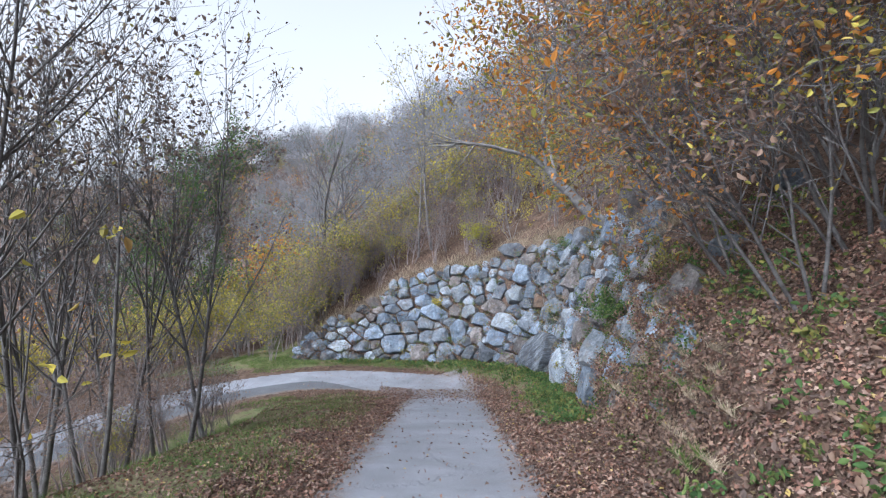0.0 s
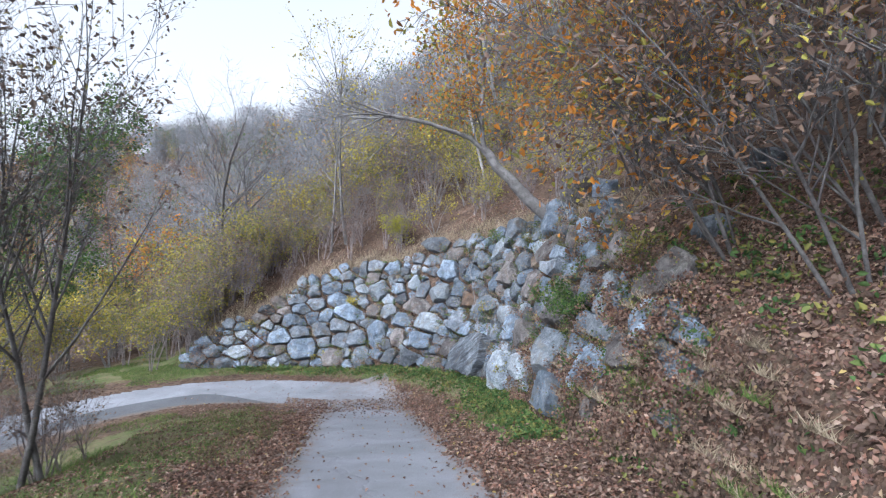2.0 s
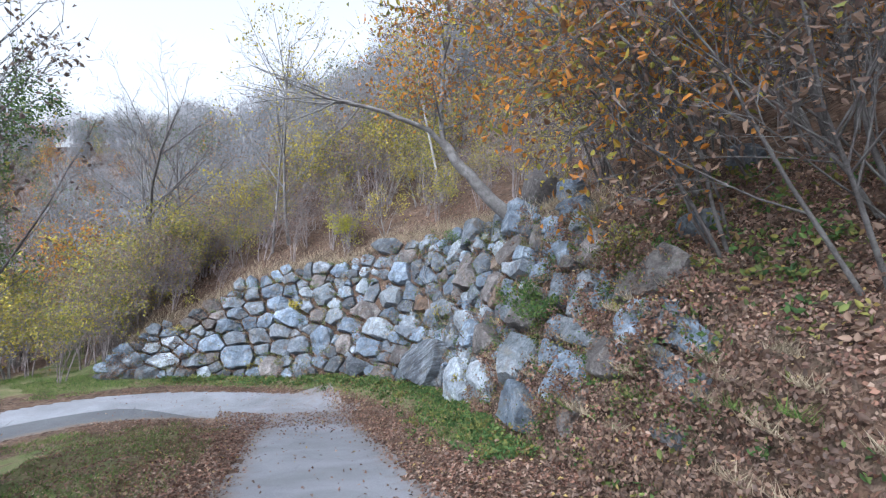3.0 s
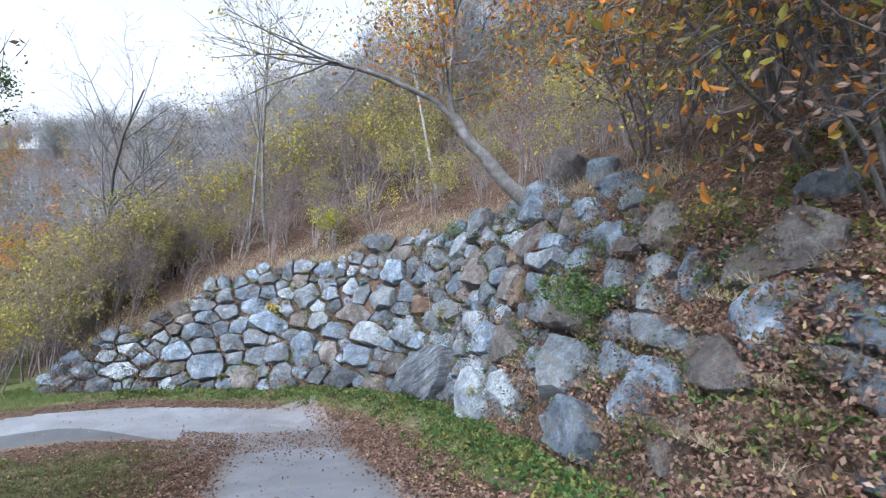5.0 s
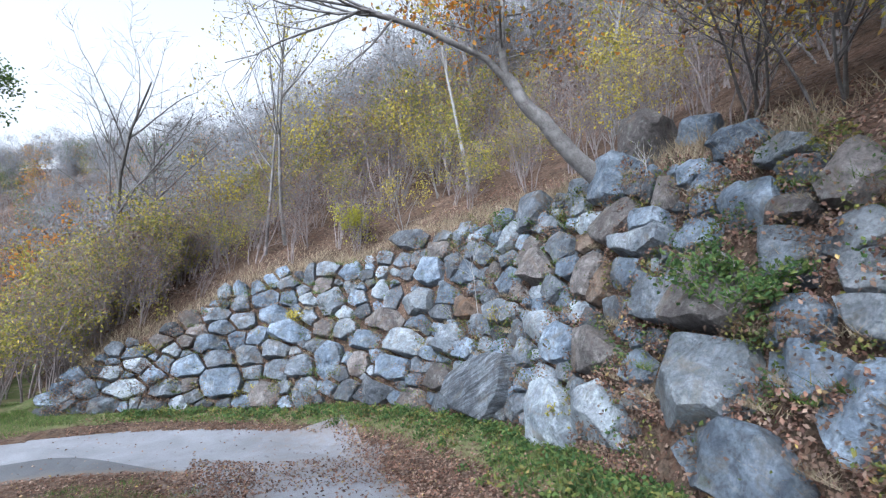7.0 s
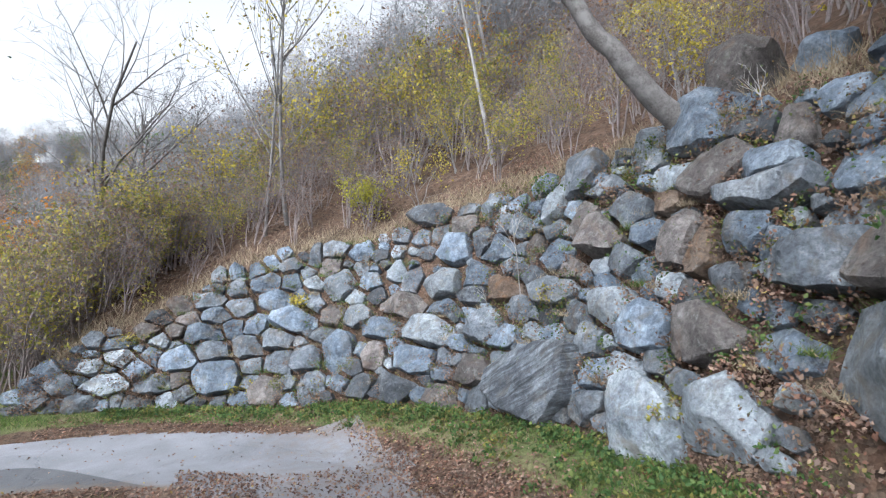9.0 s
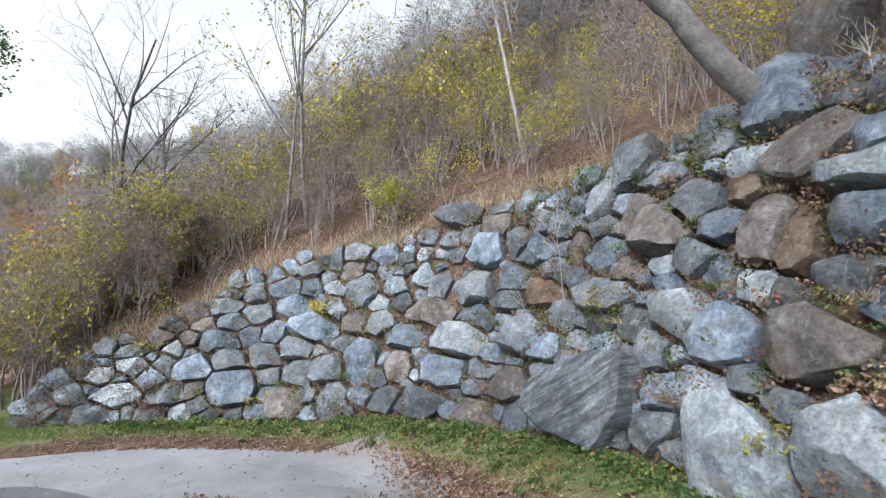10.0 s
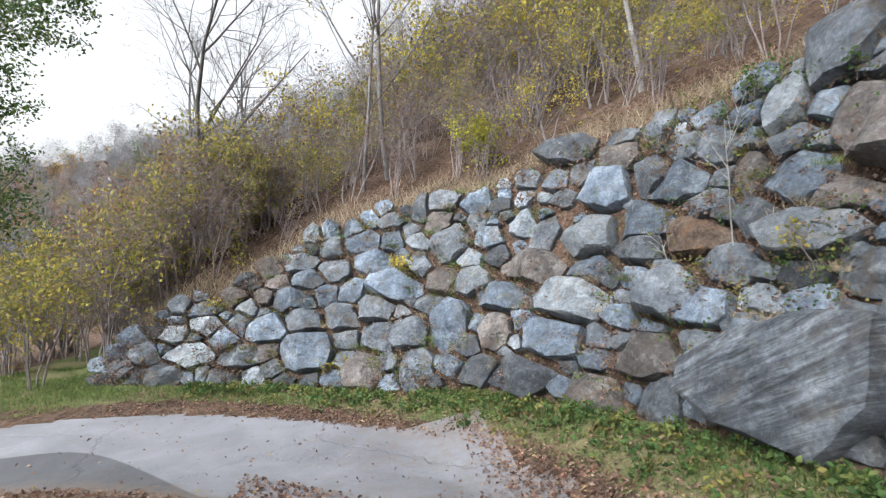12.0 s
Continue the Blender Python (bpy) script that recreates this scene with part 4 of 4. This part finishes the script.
scatter("far", 38, 60, 8, 24, 36, {"olive": 3, "brown": 4, "yellow": 2, "bare": 2, "orange": 1}, 0.8, 1.1)
scatter("far", -4, 60, 24, 58, 90, {"brown": 4, "bare": 6, "yellow": 2, "olive": 2, "orange": 1}, 1.0, 1.5)
scatter("near", 11, 22, 6.0, 20.0, 22, {"tall": 1}, 0.7, 1.1)
scatter("near", -2, 12, 7.0, 20.0, 14, {"tall": 1}, 0.75, 1.1)
scatter("near", 22, 34, 8.0, 20.0, 12, {"tall": 1}, 0.4, 0.55)
scatter("far", 46, 110, 0, 60, 150, {"brown": 4, "bare": 6, "yellow": 2, "olive": 3, "orange": 2}, 1.0, 1.5)
scatter("far", 80, 260, 0, 60, 230, {"brown": 4, "bare": 7, "yellow": 1, "olive": 2, "orange": 2, "green": 1}, 1.4, 2.0)
scatter("far", 70, 230, 50, 140, 260, {"brown": 4, "bare": 7, "yellow": 1, "olive": 1, "orange": 2, "green": 1}, 1.5, 2.1)
scatter("far", 26, 75, 14, 46, 44, {"bare": 8, "brown": 2}, 0.9, 1.3)
# below the road, on the valley side
for k in range(50):
    x, y = rs.uniform(-26, -12.5), rs.uniform(16, 42)
    if x > -14 and y < 22:
        continue
    kind = rs.choices(["olive", "yellow", "brown", "green", "orange"], [4, 3, 4, 1, 1])[0]
    spots[kind, "near" if math.hypot(x, y - 12) < 23 else "far"].append((x, y, ground_at(x, y), rs.uniform(0, 360), rs.uniform(0.6, 0.95)))
for k in range(40):
    x, y = rs.uniform(-60, -16), rs.uniform(-6, 60)
    kind = rs.choices(["olive", "yellow", "brown", "bare", "orange"], [3, 2, 5, 4, 1])[0]
    spots[kind, "far"].append((x, y, ground_at(x, y), rs.uniform(0, 360), rs.uniform(1.2, 1.9)))
# bushes below the end of the wall
for x, y, s in ((-9.2, 24.6, 0.7), (-10.4, 25.8, 0.8), (-11.6, 24.2, 0.75), (-12.8, 25.6, 0.85), (-9.6, 27.6, 0.8), (-11.2, 28.6, 0.9), (-13.4, 28.0, 0.9), (-14.2, 23.8, 0.8), (-12.4, 31.0, 0.9), (-15.4, 26.4, 0.9)):
    spots[rs.choice(["olive", "olive", "yellow", "brown"]), "near"].append((x, y, ground_at(x, y), rs.uniform(0, 360), s))
# taller growth behind the bushes
for kind, x, y, size in (("orange", -13.5, 34.0, 1.25), ("orange", -11.5, 37.5, 1.2), ("olive", -12.5, 31.5, 1.2), ("olive", -10.0, 33.5, 1.1), ("yellow", -9.0, 36.0, 1.2), ("bare", -5.0, 38.0, 0.9), ("bare", -3.5, 36.0, 0.85), ("green", -15.5, 33.0, 1.0)):
    spots[kind, "near"].append((x, y, ground_at(x, y), rs.uniform(0, 360), size))
# beyond the lower road
for k in range(10):
    x, y = rs.uniform(-19, -13.5), rs.uniform(3, 19)
    if nearest(np.array([x]), np.array([y]), LOWER)[0][0] > 2.0:
        spots[rs.choice(["brown", "olive", "brown"]), "near"].append((x, y, ground_at(x, y), rs.uniform(0, 360), rs.uniform(0.7, 1.05)))
# low growth round the clump of slender trees
for x, y, s in ((-5.3, 11.3, 0.4), (-6.6, 11.4, 0.4), (-7.4, 11.0, 0.5), (-5.9, 8.6, 0.4), (-6.4, 6.2, 0.45)):
    spots["brown", "near"].append((x, y, ground_at(x, y), rs.uniform(0, 360), s))
# brush between the two roads
for k in range(26):
    x, y = rs.uniform(-9.5, -5.0), rs.uniform(3.0, 13.5)
    if x < -4.2 - 0.08 * y:
        spots[rs.choice(["brown", "brown", "brown", "olive"]), "near"].append((x, y, ground_at(x, y), rs.uniform(0, 360), rs.uniform(0.25, 0.55)))

LABELS = {"bare": ("bare grey deciduous tree on the wooded slope", "tree"), "brown": ("leafless brown twiggy shrub on the slope", "shrub"),
          "yellow": ("shrub with yellow autumn leaves on the slope", "shrub"), "olive": ("shrub with olive-green and yellow leaves", "shrub"),
          "orange": ("small tree with orange-brown autumn leaves", "tree"), "green": ("tree still in green leaf on the slope", "tree"), "tall": ("tall slim grey tree with thin crown on the slope", "tree")}
for key, kinds in protos.items():
    for k, p in enumerate(kinds):
        place(p, *LABELS[key[0]], spots[key][k::len(kinds)] or [(-20.0 - k, 30.0, ground_at(-20 - k, 30), 0, 1.0)], "woods on the slope")

place(plant("sapling", 171, 2, 2.9, 0.016, spec(2, (7, 3), 0.10, 0.02, 0.8, 0.3), BARK_DARK, LEAF["yellow"], 34, 0.09, 0.08, fine=True),
      "thin sapling with a few large yellow leaves", "sapling", [stand(-3.5, 4.3)])

# slender dark trees between the upper and the lower road
slim = [plant("slender_tree", 61 + k, 1, 8.5, 0.066, spec(3, (16, 5, 3), 0.035, 0.09, 0.6, 0.28), BARK_DARK, LEAF["withered"], 750, 0.075, 0.11, bunch=0.5, twigs=120, twig=(0.35, 0.004)) for k in range(3)]
slim_spots = [stand(x, y, 57 * k, s) for k, (x, y, s) in enumerate((
    (-5.15, 11.1, 0.95), (-5.5, 11.0, 1.0), (-6.3, 11.2, 0.9), (-7.1, 11.3, 1.0), (-7.8, 12.2, 0.95), (-5.5, 8.2, 0.9), (-6.2, 8.8, 0.85),
    (-7.3, 9.2, 1.0), (-5.1, 6.3, 0.85), (-5.6, 5.6, 0.95), (-8.2, 10.4, 1.05), (-6.6, 7.0, 0.9), (-8.8, 8.3, 1.0), (-9.3, 11.8, 1.0), (-4.9, 4.3, 0.9), (-7.9, 6.2, 0.95)))]
for k, p in enumerate(slim):
    place(p, "slender dark tree with few withered leaves", "tree", slim_spots[k::3], "trees beside the road")


# ---- small growth ----
def surface(x, y):
    """Points and slopes of the ground at arrays x, y."""
    z, dist, du, dl, above, k = land(x, y)
    e = 0.06
    zx, zy = land(x + e, y)[0], land(x, y + e)[0]
    n = np.stack([-(zx - z) / e, -(zy - z) / e, np.ones_like(z)], 1)
    n /= np.linalg.norm(n, axis=1)[:, None]
    return np.stack([x, y, z], 1), n, dist, du, dl, above


def flat_leaves(p, n, size, gen, tilt=0.35, lift=0.012):
    """Fallen leaves lying on the ground, slightly curled: verts and faces."""
    m = len(p)
    nn = n + gen.normal(0, tilt, (m, 3))
    nn /= np.linalg.norm(nn, axis=1)[:, None]
    a = np.cross(nn, gen.normal(0, 1, (m, 3)))
    a /= np.linalg.norm(a, axis=1)[:, None]
    b = np.cross(nn, a)
    s = (size * gen.uniform(0.55, 1.3, m))[:, None]
    c = p + n * (lift + gen.uniform(0, 0.02, (m, 1)))
    curl = nn * s * gen.uniform(0.05, 0.3, (m, 1))
    v = np.stack([c - a * s * 0.55, c + b * s * 0.36 + curl, c + a * s * 0.6, c - b * s * 0.36 + curl], 1).reshape(-1, 3)
    i = np.arange(m)[:, None] * 4
    f = np.concatenate([i + [0, 1, 2], i + [0, 2, 3]], 0)
    return v, f


def blades(p, gen, height, width, lean=0.5):
    m = len(p)
    a = gen.uniform(0, 2 * math.pi, m)
    side = np.stack([np.cos(a), np.sin(a), np.zeros(m)], 1)
    h = (height * gen.uniform(0.4, 1.3, m))[:, None]
    out = np.stack([gen.normal(0, lean, m), gen.normal(0, lean, m), np.ones(m)], 1) * h
    w = width * gen.uniform(0.6, 1.4, (m, 1))
    v = np.stack([p - side * w - [0, 0, 0.01], p + side * w - [0, 0, 0.01], p + out], 1).reshape(-1, 3)
    return v, np.arange(m * 3).reshape(-1, 3)


def heap(name, v, f, mat, label, category):
    me = bpy.data.meshes.new(name)
    me.vertices.add(len(v))
    me.vertices.foreach_set("co", np.asarray(v, np.float32).ravel())
    k = f.shape[1]
    me.loops.add(f.size)
    me.loops.foreach_set("vertex_index", f.astype(np.int32).ravel())
    me.polygons.add(len(f))
    me.polygons.foreach_set("loop_start", np.arange(0, f.size, k, dtype=np.int32))
    me.update(calc_edges=True)
    return tagged(part(name, me, mat), label, category, kind="stuff")


gen = np.random.default_rng(9)


def strew():
    m = 330000
    x = gen.uniform(-5.5, 6.5, m)
    y = 2.0 + 20.5 * gen.uniform(0, 1, m)**1.25
    p, n, dist, du, dl, above = surface(x, y)
    lane = np.minimum(du, np.where(y > 15.5, dl, 9))
    keep = np.full(m, 0.28)
    keep[(dist > -0.3)] = 0.5                                    # bank
    keep[(dist > -0.6) & (above < 2.0) & (y < 9)] = 1.0
    keep[(du > 0.95) & (x > -2.6) & (dist < 0)] = 0.75           # beside the lane
    keep[(du > 1.0) & (x > 0.8) & (dist < -0.7)] = 0.9           # band on the outside
    keep[(lane < 1.15) & (y < 14.5)] = 0.4
    keep[(lane < 1.03) & (y < 14.5)] = 0.13
    keep[(lane < 0.9) & (y < 14.5)] = 0.012                     # on the lane
    mouth = (y > 11.5) & (x > -2.2) & (x < 1.6) & (dl > 0.9)
    drift = 0.5 + 0.5 * np.sin(x * 2.3 + 1.7 * np.sin(y * 1.1)) * np.sin(y * 1.9 + x)
    keep[mouth] = np.maximum(keep, 0.24 * step(y, 12.0, 16.5) * drift + 0.3 * step(np.abs(x + 0.1), 0.7, 1.3) * step(y, 11.5, 14.5))[mouth]
    keep[(dl < 1.0) & (x < 0.6)] = 0.012
    bend = nearest(x, y, LOWER)[2]
    inside = (x < -2.2) & (y < bend[:, 1] - 0.1 * (bend[:, 0] - x))
    keep[inside & (dl < 1.75)] = 0.015
    keep[inside & (dl > 1.75) & (dl < 2.6) & (y > 15)] = 0.4
    keep[(dist > -0.9) & (dist < -0.1) & (y > 9)] = 0.22         # verge
    keep[(dist > 0) & (above < 0) & (y > 9)] = 0.35              # ledges of the wall
    keep[above > 2.5] *= 0.45
    pick = gen.uniform(0, 1, m) < keep * 0.75
    return flat_leaves(p[pick], n[pick], 0.045, gen, 0.5)


heap("fallen_leaves", *strew(), LEAF["litter"], "brown fallen leaves strewn along the lane and bank", "leaves")


def turf_blades():
    m = 300000
    x, y = gen.uniform(-10.5, 3.2, m), gen.uniform(5.0, 25.5, m)
    want = ((x > -1.0) & (y > 9 + 0 * x)) | (x < -1.6)
    want &= ~((y < 19) & (x > -1.0) & (x < 1.3))
    want &= ~((x < -1.6) & (y < 17) & (gen.uniform(0, 1, m) > 0.4))
    p, n, dist, du, dl, above = surface(x[want], y[want])
    x, y = p[:, 0], p[:, 1]
    m = len(x)
    verge = (dist > -1.15) & (dist < 0.05) & (y > 9.0) & (gen.uniform(0, 1, m) < step(dist, -1.2, -0.5))
    island = (x < -1.7) & (dl > 2.3) & (du > 1.7) & (dist < -1) & (gen.uniform(0, 1, m) < 0.85)
    left_end = (x < -6.2) & (y > 21.2) & (dl > 1.6) & (gen.uniform(0, 1, m) < 0.8)
    patchy = np.sin(x * 1.7 + 2 * np.sin(y * 0.9)) + np.sin(y * 2.3 + x) + 0.8 * np.sin(x * 5.1) * np.sin(y * 4.3) > -0.5
    return blades(p[(verge | island | left_end) & patchy], gen, 0.085, 0.006, 0.7)


heap("grass", *turf_blades(), LEAF["grass"], "short patchy grass on the verges", "grass")


def top_hay():
    m = 9000
    u = gen.uniform(11, 29.5, m)
    s = gen.gamma(1.5, 0.35, m) - 0.1
    h = np.interp(u, ARC, CURVE[:, 4])
    reach = np.interp(u, ARC, CURVE[:, 3]) * h + s + 0.1
    x = np.interp(u, ARC, CURVE[:, 0]) + np.interp(u, ARC, OUT[:, 0]) * reach
    y = np.interp(u, ARC, CURVE[:, 1]) + np.interp(u, ARC, OUT[:, 1]) * reach
    return blades(np.stack([x, y, land(x, y)[0]], 1), gen, 0.26, 0.008, 0.6)


heap("dry_grass", *top_hay(), LEAF["hay"], "straw-coloured dry grass along the top of the wall", "grass")


def wall_growth(count, lo, hi, leaf_size, per, wide=0.10):
    """Weeds that sprout from the joints of the wall: small rosettes of leaves."""
    r = random.Random(int(count + per))
    verts, faces = [], []
    for _ in range(count):
        u = r.uniform(lo, hi)
        v = r.uniform(0.0, 1.0) * float(np.interp(u, ARC, CURVE[:, 4]))
        q, face, along = on_wall(u, v, 0.04)
        tips = [(Vector(q + along * r.gauss(0, wide) + face * r.uniform(0, 0.10) + np.array([0, 0, r.gauss(0, wide * 0.7)])), Vector(face)) for _ in range(int(60 * wide))]
        v2, f2 = leaves(r, tips, int(per * r.uniform(0.5, 1.5)), leaf_size, 0.045)
        base = len(verts)
        verts += v2
        faces += [[k + base for k in f] for f in f2]
    return np.array(verts), np.array(faces)


heap("wall_weeds", *wall_growth(200, 7, 29, 0.036, 36), LEAF["weed"], "small yellowish-green weeds in the wall's joints", "weeds")
heap("dry_wall_growth", *wall_growth(680, 5, 29, 0.042, 34), LEAF["brown"], "dry brown leaves caught in the wall's joints", "leaves")
heap("wall_creeper", *wall_growth(44, 8, 27, 0.04, 130, 0.18), LEAF["weed"], "patches of yellowing creeper over the stones", "weeds")
heap("withered_creeper", *wall_growth(60, 6, 27, 0.045, 130, 0.20), LEAF["brown"], "patches of withered brown creeper over the stones", "weeds")
heap("leaf_drifts", *wall_growth(70, 6.5, 14.0, 0.042, 180, 0.18), LEAF["litter"], "brown leaves drifted between the large boulders", "leaves")
heap("foot_weeds", *wall_growth(180, 6, 26, 0.038, 38), LEAF["green"], "small green weeds among the stones", "weeds")


def tufts(count):
    """Drooping tufts of grass on the ledges of the stones."""
    pts = []
    for _ in range(count):
        u = gen.uniform(4.5, 26.0)
        q, face, along = on_wall(u, gen.uniform(0.1, 1.0) * float(np.interp(u, ARC, CURVE[:, 4])), 0.05)
        pts.append(q + along * gen.normal(0, 0.10, (70, 1)) + face * gen.uniform(0, 0.08, (70, 1)))
    return blades(np.concatenate(pts), gen, 0.11, 0.005, 0.9)


heap("ledge_grass", *tufts(95), LEAF["hay"], "tufts of dry and green grass on the wall's ledges", "grass")
heap("ledge_grass", *tufts(42), LEAF["grass"], "tufts of green grass on the wall's ledges", "grass")


def verge_weeds(count, seed):
    """Low broad-leaved weeds in the grass at the foot of the wall."""
    r = random.Random(seed)
    verts, faces = [], []
    for _ in range(count):
        u = r.uniform(8.5, 27)
        q, face, along = on_wall(u, 0.0)
        d = abs(r.gauss(0, 0.45)) + 0.05
        x, y = q[0] + face[0] * d, q[1] + face[1] * d
        z = ground_at(x, y)
        tips = [(Vector((x + r.gauss(0, 0.07), y + r.gauss(0, 0.07), z + r.uniform(0.0, 0.10))), Vector((0, 0, 1))) for _ in range(5)]
        v2, f2 = leaves(r, tips, r.randint(12, 34), 0.055, 0.035)
        base = len(verts)
        verts += v2
        faces += [[k + base for k in f] for f in f2]
    return np.array(verts), np.array(faces)


heap("verge_weeds", *verge_weeds(480, 91), LEAF["green"], "low green weeds along the foot of the wall", "weeds")


heap("verge_weeds", *verge_weeds(200, 92), LEAF["weed"], "yellow-green weeds along the foot of the wall", "weeds")


def bank_growth(count, seed, leaf_size):
    """Low plants and leafy sprouts on the bank."""
    r = random.Random(seed)
    verts, faces = [], []
    for _ in range(count):
        q, face, along = on_wall(r.uniform(0.5, 10.0), 0.0)
        d = r.uniform(-0.2, 3.6)
        x, y = q[0] - face[0] * d, q[1] - face[1] * d
        z, tall = ground_at(x, y), r.uniform(0.05, 0.3)
        tips = [(Vector((x + r.gauss(0, 0.08), y + r.gauss(0, 0.08), z + r.uniform(0.02, tall))), Vector((0, 0, 1))) for _ in range(6)]
        v2, f2 = leaves(r, tips, r.randint(8, 26), leaf_size, 0.04, True)
        base = len(verts)
        verts += v2
        faces += [[k + base for k in f] for f in f2]
    return np.array(verts), np.array(faces)


heap("bank_weeds", *bank_growth(130, 93, 0.06), LEAF["green"], "green broad-leaved plants on the leafy bank", "weeds")
heap("bank_weeds", *bank_growth(190, 94, 0.06), LEAF["weed"], "yellowing low plants on the leafy bank", "weeds")
heap("bank_brush", *bank_growth(240, 95, 0.06), LEAF["brown"], "withered brown sprouts on the leafy bank", "weeds")


def clump(name, seed, at, size, leaf, count, leaf_size, label):
    """A low bushy plant growing from the wall."""
    ob = plant(name, seed, 7, size, 0.008, spec(2, (6, 4), 0.15, 0.03, 0.7, 0.1, 2), BARK_TWIG, LEAF[leaf], count, leaf_size, 0.05, fan=0.55)
    place(ob, label, "plant", [(*at, 0, 1.0)])


def wall_spot(u, v, proud=0.0):
    return tuple(float(k) for k in on_wall(u, v, proud)[0])


clump("green_bush", 201, wall_spot(10.75, 1.80, 0.16), 0.62, "green", 2200, 0.05, "dense green bush growing out of the boulder wall")
clump("yellow_plant", 202, wall_spot(23.0, 2.45, 0.05), 0.40, "yellow", 420, 0.05, "yellow-leaved plant hanging between the boulders")
clump("yellow_plant", 203, wall_spot(27.0, 1.65, 0.0), 0.30, "yellow", 260, 0.045, "small yellow-green plant on top of the wall")
clump("olive_plant", 204, wall_spot(9.3, 2.75, 0.0), 0.45, "olive", 420, 0.05, "olive-green plant on top of the boulders")
clump("creeper", 205, wall_spot(17.4, 4.15, 0.0), 0.45, "green", 520, 0.05, "green creeper over the top stones")
clump("creeper", 206, wall_spot(16.6, 4.0, 0.0), 0.40, "green", 380, 0.05, "green creeper over the top stones")
clump("olive_plant", 207, wall_spot(16.1, 1.95, 0.05), 0.42, "olive", 420, 0.045, "weedy plant above the slate boulder")
clump("olive_plant", 208, wall_spot(24.0, 0.5, 0.05), 0.35, "olive", 300, 0.045, "yellowish weed at the foot of the wall")
clump("olive_plant", 209, wall_spot(13.2, 0.5, 0.05), 0.40, "olive", 300, 0.045, "yellowish weed beside the white boulder")


for seed, u, v, tall in ((211, 17.1, 2.0, 1.7), (212, 17.9, 1.9, 0.9), (213, 13.4, 3.9, 1.0)):
    place(plant("wall_sapling", seed, 1, tall, 0.013, spec(2, (4, 2), 0.06, 0.05, 0.6, 0.4), BARK_WHITE, LEAF["weed"], 14, 0.05, 0.05),
          "thin pale sapling rooted in a joint of the wall", "sapling", [(*wall_spot(u, v, 0.06), 0, 1.0)])


# loose boulders on the slope above the stones
def loose_boulder(x, y, w, h, kind, seed, sink=0.3):
    r = random.Random(seed)
    bm = bmesh.new()
    bmesh.ops.create_icosphere(bm, subdivisions=3, radius=0.5)
    off = Vector((seed * 3.1, seed * 1.7, 0))
    for v in bm.verts:
        c = v.co.normalized()
        k = max(abs(c.x), abs(c.y), abs(c.z))
        v.co = c * (0.5 / (0.45 + 0.55 * k))
        v.co += noise.noise_vector(v.co * 2.2 + off) * 0.16 + noise.noise_vector(v.co * 6 + off) * 0.04
        v.co = Vector((v.co.x * w, v.co.y * w, v.co.z * h))
    ob = smooth(part("loose_boulder", bm, STONE[kind]))
    ob.data.set_sharp_from_angle(angle=radians(30))
    ob.matrix_world = pose(x, y, ground_at(x, y) + h * (0.5 - sink), r.uniform(-12, 12), r.uniform(-12, 12), r.uniform(0, 360))
    tagged(ob, "rough grey boulder half sunk in the leafy slope", "boulder", "boulders on the slope")


for k, (x, y, w, h, kind) in enumerate(((5.4, 14.2, 0.9, 1.25, "w"), (5.6, 13.2, 0.6, 0.5, "b"), (5.0, 11.9, 0.7, 0.5, "b"), (4.6, 8.3, 0.5, 0.35, "g"),  (6.3, 9.2, 0.5, 0.4, "g"), (6.4, 15.0, 0.5, 0.35, "g"))):
    loose_boulder(x, y, w, h, kind, 300 + k)
